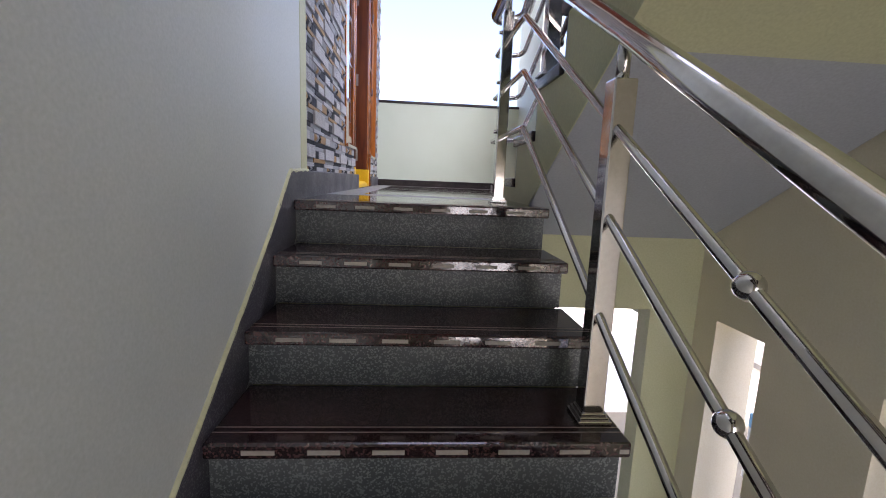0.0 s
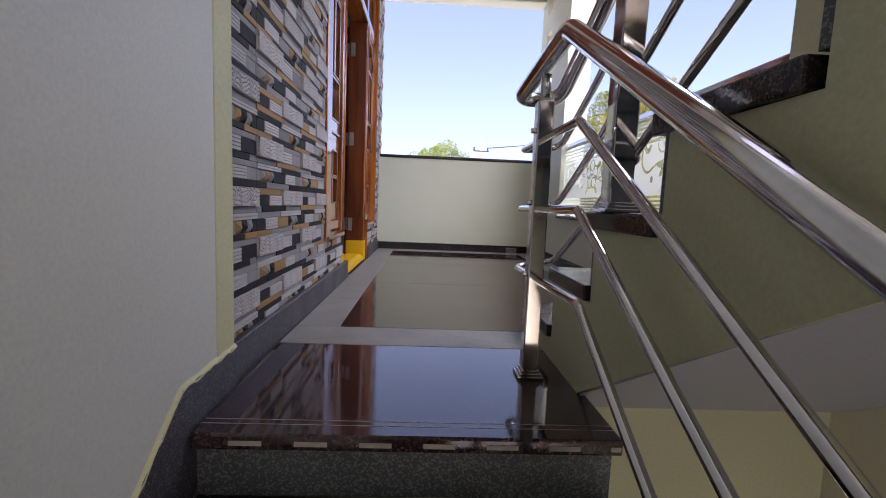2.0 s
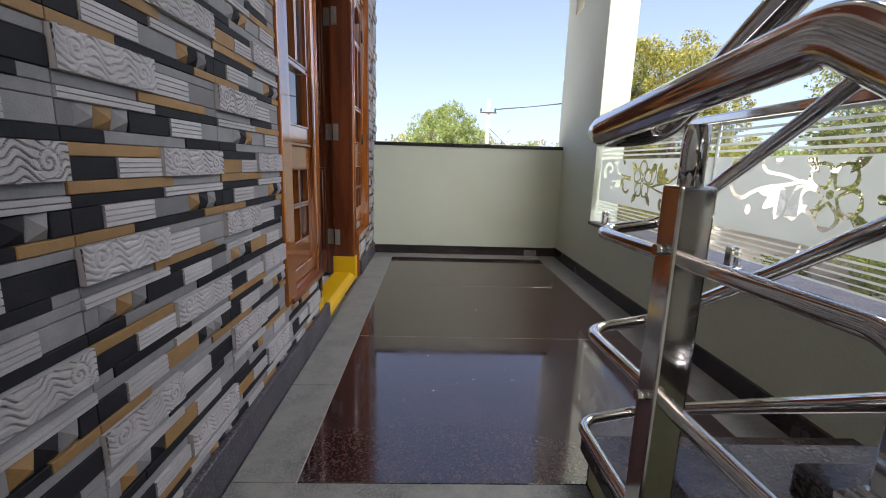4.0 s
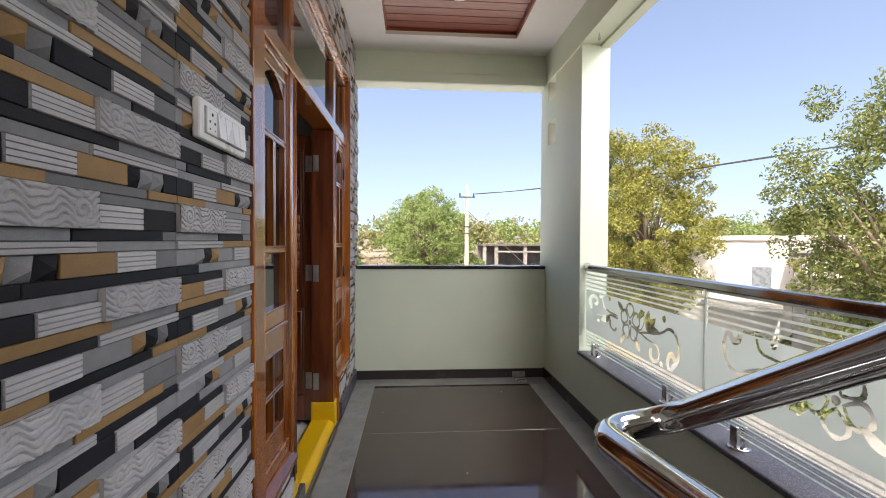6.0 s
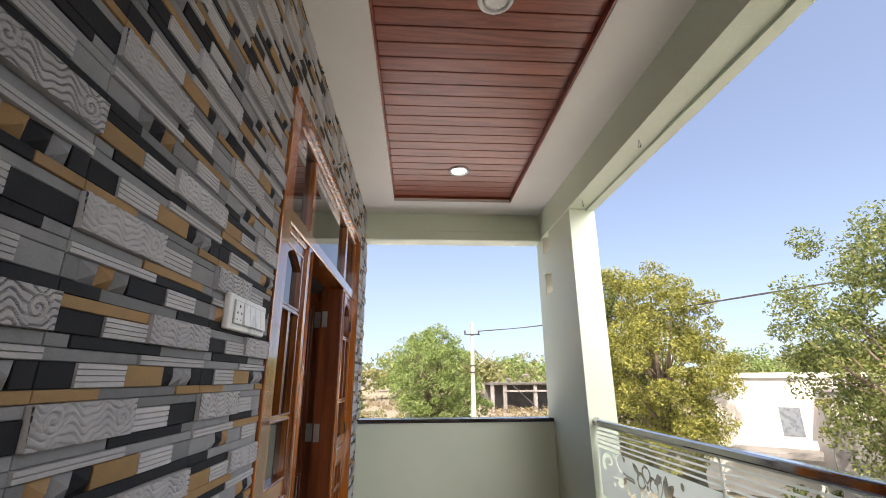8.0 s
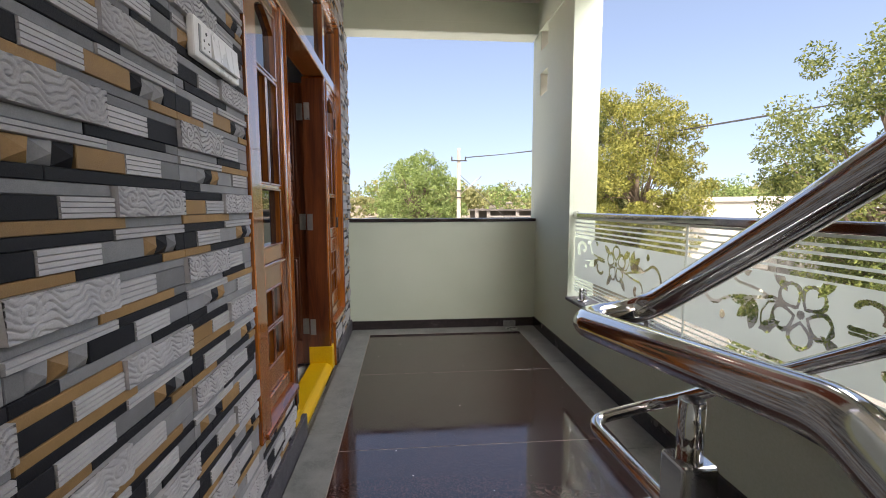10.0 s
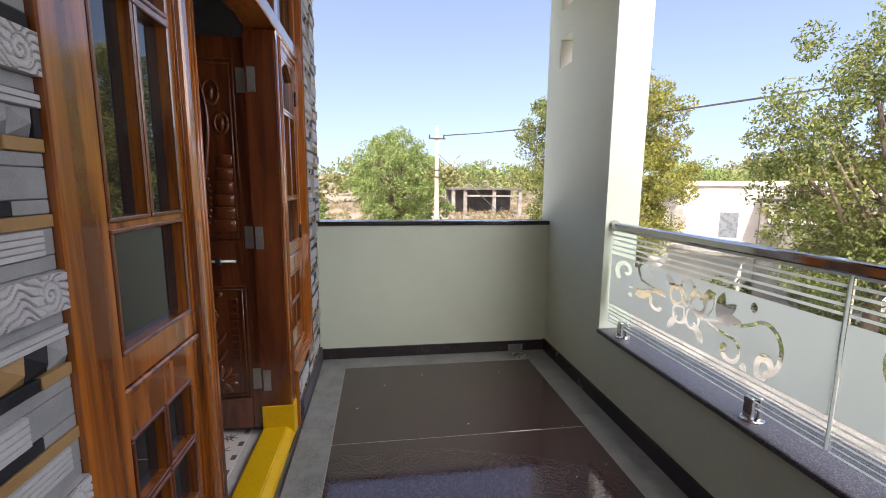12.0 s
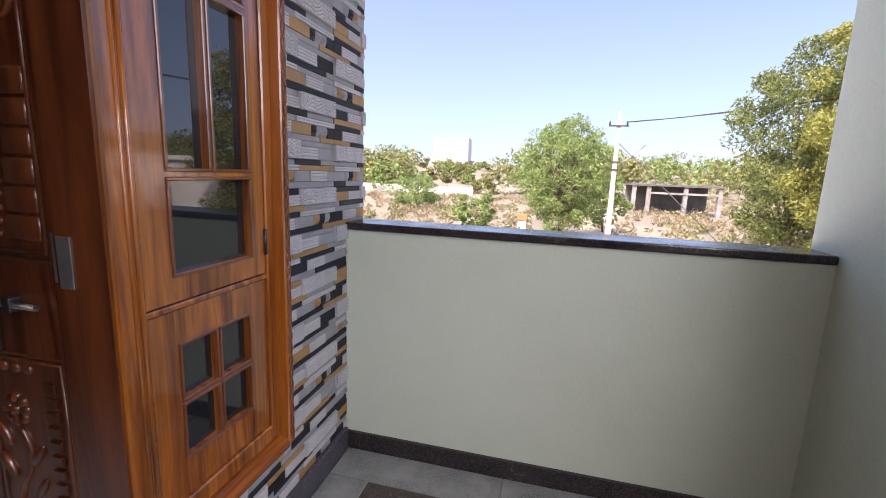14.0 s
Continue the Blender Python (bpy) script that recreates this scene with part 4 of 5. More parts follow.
def frost_mask(width, turned_round):
    """True where the glass is left clear; the second pane has the motif turned half round."""
    step = 0.0025
    nu, nv = int(width / step), int(GH / step)
    U_, V_ = np.meshgrid((np.arange(nu) + 0.5) * step, (np.arange(nv) + 0.5) * step, indexing="ij")
    clear = np.zeros_like(U_, bool)
    for k in range(5):
        clear |= np.abs(V_ - (GH - 0.022 - k * 0.029)) < 0.0095
        clear |= np.abs(V_ - (0.014 + k * 0.022)) < 0.0075
    c = np.zeros_like(clear)
    bands = (V_ > 0.115) & (V_ < GH - 0.155)
    U_ = U_ + (GW - width) / 2
    if turned_round:
        U_, V_ = GW - U_, 0.566 - V_
    # flower with five open petals and leaves between
    fx, fy = 0.645, 0.283
    for k in range(5):
        petal(c, U_, V_, fx, fy, 1.57 + k * 1.2566, 0.020, 0.122, 0.050, 0.017)
    c |= np.hypot(U_ - fx, V_ - fy) < 0.015
    for a in (0.5, -0.9, 2.55, 4.05):
        petal(c, U_, V_, fx, fy, a, 0.085, 0.185, 0.019)
    # from here the length is drawn in shortened steps
    U_ = np.interp(U_, [0, 0.17, 0.34, 0.645, 0.81, 0.942, 0.99, 1.125, 1.29], [0, 0.11, 0.21, 0.42, 0.68, 0.80, 0.86, 1.03, 1.20])
    # curls on the column side
    stroke(c, U_, V_, spiral(0.10, 0.335, 0.060, 0.012, 3.9, -1.6), 0.016, 0.006)
    stroke(c, U_, V_, spiral(0.21, 0.375, 0.030, 0.040, 0.2, 3.6, 14) + [(0.19, 0.315), (0.25, 0.30), (0.31, 0.295)], 0.010, 0.005)
    stroke(c, U_, V_, [(0.13, 0.255), (0.19, 0.262), (0.25, 0.285), (0.31, 0.28)], 0.004, 0.008)
    petal(c, U_, V_, 0.25, 0.27, 3.6, 0.0, 0.10, 0.022)
    stroke(c, U_, V_, spiral(0.285, 0.225, 0.045, 0.02, 2.6, 5.6, 14), 0.008, 0.008)
    c |= np.hypot(U_ - 0.155, V_ - 0.385) < 0.013
    c |= np.hypot(U_ - 0.135, V_ - 0.215) < 0.012
    # tulip and the long curls towards the far end
    stroke(c, U_, V_, [(0.52, 0.255), (0.60, 0.245), (0.70, 0.262), (0.80, 0.28)] + spiral(0.93, 0.225, 0.10, 0.085, 2.25, -1.2) + spiral(0.955, 0.165, 0.06, 0.025, -1.9, -5.6, 16), 0.006, 0.017)
    stroke(c, U_, V_, spiral(0.615, 0.335, 0.02, 0.055, 3.4, -0.6, 18) + [(0.62, 0.265), (0.54, 0.255)], 0.012, 0.004)
    for a in (0.15, 0.75, 1.35):
        petal(c, U_, V_, 0.69, 0.275, a, 0.0, 0.115, 0.022)
    stroke(c, U_, V_, [(0.62, 0.245), (0.72, 0.225)] + spiral(0.76, 0.165, 0.055, 0.025, 1.3, -3.6, 18), 0.005, 0.013)
    c |= np.hypot(U_ - 0.86, V_ - 0.365) < 0.019
    c |= np.hypot(U_ - 0.835, V_ - 0.125) < 0.019
    return step, nu, nv, clear | (c & bands)


def etched_layer(name, y_start, sign, parent, width, turned_round):
    """The etched layer: a fine sheet with the clear motif left out."""
    step_, nu_, nv_, hole_ = frost_mask(width, turned_round)
    ids = -np.ones((nu_ + 1, nv_ + 1), int)
    ii, jj = np.nonzero(~hole_)
    for di in (0, 1):
        for dj in (0, 1):
            ids[ii + di, jj + dj] = 0
    a, c = np.nonzero(ids == 0)
    ids[a, c] = np.arange(len(a))
    verts = np.stack([np.full(len(a), GX - 0.0065), y_start + sign * a * step_, GZ0 + c * step_], 1)
    faces = np.stack([ids[ii, jj], ids[ii + 1, jj], ids[ii + 1, jj + 1], ids[ii, jj + 1]], 1)
    base = BASE[parent]
    me = bpy.data.meshes.new(name)
    me.from_pydata((verts - np.array(base)).tolist(), [], faces.tolist())
    me.materials.append(M["glass_frosted"])
    ob = new(name, me)
    ob.parent = parent
    return tagged(ob, "milky etched pattern of flowers, curls and stripes")


glass = thing("glass_railing", (GX, 1.8, 0.456), "frosted glass railing with etched flowers and steel top rail", "railing")
for y1, gw in ((3.048, GW), (1.742, GW2)):
    pane = part("pane", B(GX - 0.005, GX + 0.005, y1 - gw, y1, GZ0, GZ0 + GH), "glass_clear", glass, "clear glass panel")
    pane.visible_shadow = False
    etched_layer("etching", y1, -1, pane, gw, gw < GW)
    part("bright_edge", B(GX - 0.006, GX + 0.006, y1 - gw - 0.004, y1 - gw - 0.001, GZ0, GZ0 + GH), "glass_frosted", pane, "pale glass edge")
bm = bmesh.new()
box(bm, GX - 0.024, GX + 0.024, 0.577, 3.05, 1.058, 1.098, bevel=0.008, seg=2)
part("top_rail", bm, "steel", glass, "flat polished top rail")
bm = lathe(bmesh.new(), (GX, 3.034, 1.078), [(0.030, 0.025), (0.030, 0.018), (0.022, 0.010), (0.022, -0.012), (0.0, -0.013)], 20, "y")
part("wall_flange", bm, "steel", glass, "round wall flange")
for y in (2.89, 2.02, 1.55, 0.80):
    bm = bmesh.new()
    box(bm, GX - 0.026, GX - 0.0075, y - 0.019, y + 0.019, 0.462, 0.545, bevel=0.003, seg=1)
    box(bm, GX + 0.0075, GX + 0.026, y - 0.019, y + 0.019, 0.462, 0.545, bevel=0.003, seg=1)
    cl = part("clamp", bm, "steel", glass, "square steel glass clamp")
    part("clamp_base", lathe(bmesh.new(), (GX, y, 0.4565), [(0.042, 0.0), (0.042, 0.004), (0.036, 0.008), (0.0, 0.0085)], 22), "steel", cl)

# ---- small fittings ----
sw = thing("switch_board", (0.0, 1.147, 1.505), "white modular switch board with socket on the tiled wall", "switch")
plate = part("plate", B(-0.002, 0.018, 1.010, 1.287, 1.505, 1.602, bevel=0.005), "switch_white", sw)
part("inner_frame", B(0.0182, 0.0205, 1.030, 1.268, 1.520, 1.587, bevel=0.001, seg=1), "switch_grey", plate)
sock = part("socket", B(0.0206, 0.0235, 1.034, 1.088, 1.523, 1.584, bevel=0.001, seg=1), "switch_white", plate, "white socket")
for yy, zz, r in ((1.061, 1.571, 0.0045), (1.048, 1.552, 0.0035), (1.074, 1.552, 0.0035), (1.048, 1.534, 0.0025), (1.074, 1.534, 0.0025)):
    part("pin_hole", tube(bmesh.new(), [(0.0236, yy, zz), (0.0242, yy, zz)], r, 10), "black", sock)
for i in range(4):
    y0 = 1.094 + i * 0.0435
    bm = prism(bmesh.new(), [(0.0206, 1.523), (0.0285, 1.523), (0.0228, 1.584), (0.0206, 1.584)], "y", y0, y0 + 0.041)
    part("rocker", bm, "switch_white", plate)

for n_, (x, y) in enumerate(((0.845, 3.03), (0.855, 1.345))):
    z = CEIL + 0.0465
    lamp = thing("ceiling_lamp", (x, y, z), "round recessed lamp with white ring in the slat ceiling" + (", lit" if n_ == 0 else ""), "ceiling lamp", "ceiling lamps")
    bm = lathe(bmesh.new(), (x, y, z), [(0.082, 0.0), (0.084, -0.004), (0.078, -0.009), (0.062, -0.006), (0.060, 0.0)], 36)
    part("ring", bm, "switch_white", lamp)
    bm = lathe(bmesh.new(), (x, y, z), [(0.0595, -0.003), (0.04, -0.0045), (0.0, -0.005)], 36)
    part("diffuser", bm, "lamp_glow" if n_ == 0 else "switch_white", lamp, "glowing diffuser" if n_ == 0 else "unlit white diffuser")

for y in (0.86, 1.99, 2.89):
    hook = thing("ceiling_hook", (1.80, y, BEAM), "small painted ring hook under the beam", "hook", "beam hooks")
    bm = bmesh.new()
    tube(bm, [(1.80, y, BEAM + 0.005), (1.80, y, BEAM - 0.02)] + [(1.80, y + 0.014 * math.sin(a), BEAM - 0.034 + 0.014 * math.cos(a)) for a in [k * 0.55 for k in range(10)]], 0.0045, 8)
    part("ring", bm, "steel_dull", hook)

dr = thing("floor_drain", (1.50, 3.79, 0.0), "round steel floor drain in the corner", "drain")
bm = lathe(bmesh.new(), (1.50, 3.79, 0.0), [(0.055, 0.0005), (0.055, 0.005), (0.05, 0.007), (0.048, 0.0045), (0.0, 0.0045)], 28)
part("rim", bm, "steel_dull", dr)
for i in range(-2, 3):
    for j in range(-2, 3):
        if i * i + j * j < 6:
            part("hole", tube(bmesh.new(), [(1.50 + i * 0.016, 3.79 + j * 0.016, 0.0045), (1.50 + i * 0.016, 3.79 + j * 0.016, 0.0052)], 0.005, 8), "black", dr)
# flecks of paint and grit left on the slabs
rng = np.random.default_rng(9)
bm = bmesh.new()
for i in range(80):
    x, y, r = rng.uniform(0.2, 1.54), rng.uniform(0.86, 3.69), 0.0012 + 0.0045 * rng.uniform() ** 3
    a0 = rng.uniform(0, 6.28)
    ring = [bm.verts.new((x + r * rng.uniform(0.6, 1.2) * math.cos(a0 + k * 0.9), y + r * rng.uniform(0.6, 1.2) * math.sin(a0 + k * 0.9), 0.0006)) for k in range(7)]
    tip = bm.verts.new((x, y, 0.0006 + 0.25 * r))
    for k in range(7):
        bm.faces.new((ring[k], ring[(k + 1) % 7], tip))
flk = thing("paint_flecks", (0.9, 2.2, 0.0), "pale flecks of paint and grit on the floor", "debris", kind="stuff")
part("flecks", bm, "whitewash", flk)
# break in the skirting behind the drain
structure("trim_drain_patch", B(1.44, 1.56, YP - 0.022, YP - 0.0165, 0.0, 0.055, bevel=0.003), "stone_grey", "rough cement patch in the skirting", "patch")

fan = thing("wall_hook", (0.02, 2.2, 2.62), "small steel hook bracket above the door", "hook")
part("bracket", tube(bmesh.new(), arc([(-0.01, 2.2, 2.60), (0.05, 2.2, 2.60), (0.06, 2.2, 2.64), (0.05, 2.24, 2.66)], 0.02), 0.007, 8), "steel_dull", fan)

# ---- outside: trees, pole, wires, buildings ----
GZ = -3.3


def rise(x, y):
    d = math.hypot(x, y)
    t = min(1.0, max(0.0, (d - 60) / 260))
    return GZ + 11.0 * t * t * (3 - 2 * t) + (0.25 * noise.noise((x * 0.05, y * 0.05, 0)) if d > 14 else 0)


def leaves(rng, clumps, per, size, long=2.2, droop=0.3):
    """Small bent leaf quads scattered round clump centres; returns vertices and faces."""
    c = np.repeat(np.array([q[:3] for q in clumps], float), per, 0)
    r = np.repeat(np.array([q[3] for q in clumps], float), per)
    n = len(c)
    d = rng.normal(size=(n, 3))
    d /= np.linalg.norm(d, axis=1)[:, None]
    p = c + d * (r * rng.uniform(0.25, 1.0, n) ** 0.5)[:, None] * np.array([1, 1, 0.8])
    a = rng.normal(size=(n, 3))
    a[:, 2] -= droop
    a /= np.linalg.norm(a, axis=1)[:, None]
    b = np.cross(a, rng.normal(size=(n, 3)))
    b /= np.linalg.norm(b, axis=1)[:, None] + 1e-9
    s = size * rng.uniform(0.6, 1.3, n)[:, None]
    v = np.stack([p - a * s * long / 2, p + b * s / 2, p + a * s * long / 2, p - b * s / 2], 1).reshape(-1, 3)
    return v, np.arange(4 * n).reshape(-1, 4)


def leaf_object(name, parent, v, f, material, label="", kind=""):
    me = bpy.data.meshes.new(name)
    base = BASE.get(parent, Vector((0, 0, 0)))
    me.from_pydata((v - np.array(base)).tolist(), [], f.tolist())
    me.materials.append(M[material])
    ob = new(name, me)
    if parent:
        ob.parent = parent
    return tagged(ob, label, kind=kind)


def tree(name, x, y, height, radius, material, label, seed, clump_n=70, per=160, size=0.07, trunk=0.16, low=0.25, squash=0.8, limbs=7, tuft=1.0, long=2.2):
    rng = np.random.default_rng(seed)
    z0 = rise(x, y) - 0.1
    t = thing(name, (x, y, z0), label, "tree", "trees outside")
    top = z0 + height
    cz, hz_ = z0 + height * (low + 1) / 2, height * (1 - low) / 2
    bm = bmesh.new()
    lean = rng.normal(size=2) * 0.25
    tube(bm, [(x, y, z0), (x + lean[0] * 0.3, y + lean[1] * 0.3, z0 + height * 0.2), (x + lean[0], y + lean[1], z0 + height * 0.45), (x + lean[0] * 1.4, y + lean[1], z0 + height * 0.8)],
         [trunk, trunk * 0.8, trunk * 0.55, trunk * 0.15], 9)
    clumps = []
    for i in range(clump_n):
        d = rng.normal(size=3)
        d /= np.linalg.norm(d)
        rr = rng.uniform(0.35, 1.0) ** 0.6
        wob = 1 + 0.22 * noise.noise(Vector(d * 2.1) + Vector((seed, 0, 0)))
        clumps.append((x + d[0] * radius * rr * wob, y + d[1] * radius * rr * wob, cz + d[2] * hz_ * rr * wob, radius * rng.uniform(0.15, 0.30) * tuft))
    for i in range(limbs * 3):
        q = clumps[i % len(clumps)]
        s = z0 + height * rng.uniform(0.18, 0.5)
        mid = ((x + q[0]) / 2 + rng.normal() * 0.15, (y + q[1]) / 2 + rng.normal() * 0.15, (s + q[2]) / 2 + 0.15)
        r0 = trunk * (0.42 if i < limbs else 0.2)
        tube(bm, [(x + lean[0] * 0.4, y + lean[1] * 0.4, s), mid, q[:3]], [r0, r0 * 0.6, r0 * 0.15], 6)
    part("trunk", bm, "bark", t)
    v, f = leaves(rng, clumps, per, size, long)
    leaf_object("crown", t, v, f, material)
    return t


tree("tree", 1.45, 34.0, 8.65, 3.5, "leaf_acacia", "feathery light green acacia tree beside the dirt road", 3, clump_n=330, per=95, size=0.07, trunk=0.2, low=0.08, long=3.4, tuft=0.62, limbs=30)
tree("tree", 5.2, 41.0, 5.4, 2.0, "leaf_acacia", "slim light green acacia behind the pole", 8, clump_n=40, per=130, size=0.10, trunk=0.12, low=0.12)
tree("tree", 10.8, 18.4, 9.75, 2.75, "leaf_yellow", "yellow-green tree in new leaf beyond the railing", 5, clump_n=210, per=270, size=0.058, trunk=0.2, low=0.12, tuft=0.8, limbs=14)
tree("tree", 10.0, 22.0, 9.8, 2.6, "leaf_deep", "dark green tree behind the corner pier", 12, clump_n=140, per=220, size=0.065, trunk=0.2, low=0.2)
tree("tree", 13.0, 9.8, 9.1, 3.25, "leaf_deep", "tall leafy tree with loose green and olive crown", 7, clump_n=190, per=260, size=0.05, trunk=0.2, low=0.16, tuft=0.72, limbs=16)
tree("tree", 14.4, 11.6, 6.6, 2.1, "leaf_yellow", "yellow-green tree by the white wall", 21, clump_n=70, per=240, size=0.05, trunk=0.14, low=0.2)
tree("tree", 24.0, 29.0, 5.8, 3.4, "leaf_acacia", "light green tree behind the white building", 15, clump_n=60, per=150, size=0.10, trunk=0.15, low=0.2)
tree("tree", -16.0, 55.0, 4.2, 3.2, "leaf_acacia", "low green bush-like tree in the field", 31, clump_n=60, per=130, size=0.12, trunk=0.12, low=0.0)
tree("tree", -5.0, 36.0, 3.0, 1.7, "leaf_acacia", "low bright green shrub near the road", 33, clump_n=40, per=140, size=0.10, trunk=0.1, low=0.0)
tree("tree", 14.0, 30.0, 3.4, 3.0, "leaf_olive", "broad scrubby bush beside the track", 35, clump_n=50, per=140, size=0.10, trunk=0.1, low=0.0)

# far woods and scrub
rng = np.random.default_rng(77)
for material, count, d0, d1, h0, h1, label in (("leaf_olive", 170, 90, 210, 6, 11, "far belt of dusty olive trees"), ("leaf_acacia", 70, 90, 200, 5, 11, "far light green trees")):
    cl = []
    for i in range(count):
        a, d = radians(rng.uniform(-45, 75)), rng.uniform(d0, d1)
        x, y = d * math.sin(a), d * math.cos(a)
        h = rng.uniform(h0, h1)
        if -19 < math.degrees(a) < -7:
            h *= 0.5
        for k in range(9):
            cl.append((x + rng.normal() * h * 0.28, y + rng.normal() * h * 0.28, rise(x, y) + h * rng.uniform(0.2, 0.85), h * 0.22))
    v, f = leaves(rng, cl, 40, 0.55, 1.5)
    tagged(leaf_object("far_woods", None, v, f, material, label, "stuff"), category="woods")
for material, count, d0, d1, s, label in (("leaf_dry", 900, 24, 110, 0.13, "dry brown scrub over the field"), ("leaf_olive", 260, 24, 110, 0.14, "low olive shrubs over the field")):
    cl = []
    for i in range(count):
        a, d = radians(rng.uniform(-55, 80)), rng.uniform(d0, d1) ** 1.0
        x, y = d * math.sin(a), d * math.cos(a)
        if abs(x - (3.1 + (y - 30) * 0.12)) < 2.6 and y < 90:
            continue
        for k in range(3):
            r = rng.uniform(0.3, 0.8)
            cl.append((x + rng.normal() * 0.7, y + rng.normal() * 0.7, rise(x, y) + r * 0.6, r))
    v, f = leaves(rng, cl, 34, s, 3.0, -0.6)
    tagged(leaf_object("scrub", None, v, f, material, label, "stuff"), category="scrub")

cl = []
for i in range(90):
    a, d = radians(rng.uniform(40, 84)), rng.uniform(14, 24)
    x, y = d * math.sin(a), d * math.cos(a)
    r = rng.uniform(0.4, 0.9)
    cl.append((x, y, GZ + r * 0.7, r))
v, f = leaves(rng, cl, 110, 0.09, 2.4, 0.0)
tagged(leaf_object("undergrowth", None, v, f, "leaf_deep", "green undergrowth below the trees", "stuff"), category="scrub")

# dirt road
bm = bmesh.new()
prev = None
for i in range(26):
    y = 12 + i * 4
    xc = 3.1 + (y - 30) * 0.12 + 0.5 * math.sin(y * 0.05)
    row = [bm.verts.new((xc + s * (1.7 + 0.3 * math.sin(y * 0.7 + s)), y, max(rise(xc - 1.7, y), rise(xc + 1.7, y), rise(xc, y)) + 0.06)) for s in (-1, 0, 1)]
    if prev:
        for k in range(2):
            bm.faces.new((prev[k], prev[k + 1], row[k + 1], row[k]))
    prev = row
structure("road", bm, "road_dust", "pale sandy dirt road", "road")

# added slab, pale so that the opening under the landing looks sunlit
structure("pavement", B(-8.0, 6.5, 4.3, 24.0, GZ - 0.2, GZ + 0.3), "whitewash", "pale slab added to brighten the ground below the balcony", "pavement")

# added slab; its grey imitates ground shaded by the trees
structure("road_yard", B(7.2, 24.0, -7.0, 15.5, GZ - 0.2, GZ + 0.12), "concrete_old", "grey slab before the white building, tree shade put into its colour", "yard")

# concrete pole with cross arm and line
PX, PY = 4.25, 30.0
pz = rise(PX, PY)
pole = thing("utility_pole", (PX, PY, pz), "white-washed concrete utility pole with steel cross arm", "utility pole")
part("shaft", prism(bmesh.new(), [(PX - 0.17, pz - 0.2), (PX + 0.17, pz - 0.2), (PX + 0.09, 5.15), (PX - 0.09, 5.15)], "y", PY - 0.1, PY + 0.1), "pole_cement", pole)
part("cross_arm", B(PX - 0.55, PX + 0.55, PY - 0.16, PY - 0.10, 4.25, 4.33), "iron", pole)
for x in (-0.5, 0.45):
    part("insulator", lathe(bmesh.new(), (PX + x, PY - 0.13, 4.33), [(0.03, 0), (0.06, 0.05), (0.045, 0.12), (0.06, 0.17), (0.02, 0.24)], 10), "iron", pole)
for z in (2.2, 1.75):
    part("band", B(PX - 0.2, PX + 0.2, PY - 0.15, PY + 0.12, z, z + 0.07), "iron", pole)
part("strut", tube(bmesh.new(), [(PX + 0.1, PY - 0.1, 2.0), (PX + 1.5, PY - 0.4, 3.2)], 0.035, 6), "steel_dull", pole)
part("stay_wire", tube(bmesh.new(), [(PX + 0.1, PY - 0.1, 3.3), (PX + 4.6, PY - 2, -1.2), (PX + 6.5, PY - 3, rise(PX + 6.5, PY - 3))], 0.022, 6), "wire", pole)


def wire(name, a, c, sag, r, label):
    a, c = Vector(a), Vector(c)
    pts = [a.lerp(c, i / 30) - Vector((0, 0, sag * 4 * (i / 30) * (1 - i / 30))) for i in range(31)]
    w = thing(name, a, label, "cable")
    part("strand", tube(bmesh.new(), pts, r, 6), "wire", w)
    part("strand", tube(bmesh.new(), [p + Vector((0, 0, 0.02 + 0.012 * math.sin(i * 1.3))) for i, p in enumerate(pts)], r * 0.7, 6), "wire", w)


wire("power_cable", (PX + 0.45, PY - 0.13, 4.5), (19.5, 0.5, 4.9), 0.55, 0.022, "dark twisted power cable strung from the pole")

# white building with a faded grey balustrade block
hb = thing("white_building", (15, 17, GZ), "low white-washed building behind the trees", "building")
rot = Matrix.Translation((15.6, 17.6, 0)) @ Matrix.Rotation(radians(-42), 4, "Z")


def turned(bm, m=rot):
    bm.transform(m)
    return bm


part("wall", turned(B(-3.4, 7.5, 0, 5, GZ - 0.3, 1.35)), "whitewash", hb)
part("parapet", turned(B(-3.6, 7.7, -0.12, 5.1, 1.352, 1.55)), "whitewash", hb)
part("window", turned(B(-0.4, 0.3, -0.02, 0.1, -0.9, 0.2)), "far_glass", hb)
block = part("side_block", turned(B(1.0, 4.4, -1.3, -0.01, GZ, 0.85)), "concrete_old", hb, "grey weathered block")
part("block_cap", turned(B(0.9, 4.5, -1.4, -0.01, 0.852, 0.95)), "concrete_old", block)
for i in range(9):
    part("baluster", turned(B(1.25 + i * 0.33, 1.42 + i * 0.33, -1.36, -1.301, -0.1, 0.6)), "whitewash", block)
part("lower_roof", turned(B(-2.2, 0.7, -1.8, -0.01, -1.5, -1.35)), "concrete_old", hb, "dark flat awning slab")

# unfinished shed across the road
sh = thing("concrete_shed", (20, 66, rise(20, 66)), "unfinished grey concrete shed with open bays", "shed")
sz = rise(20, 66)
# roof and back wall carry the shade of the open bays in their colour
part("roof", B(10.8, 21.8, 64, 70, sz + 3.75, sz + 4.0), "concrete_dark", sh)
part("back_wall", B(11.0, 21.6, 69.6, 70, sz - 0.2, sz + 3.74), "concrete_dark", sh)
for x in (11.0, 12.8, 17.2, 21.2):
    part("column", B(x, x + 0.5, 64.2, 64.7, sz - 0.3, sz + 3.74), "concrete_old", sh)
part("lintel", B(12.9, 21.2, 64.1, 64.19, sz + 2.75, sz + 3.0), "concrete_old", sh)

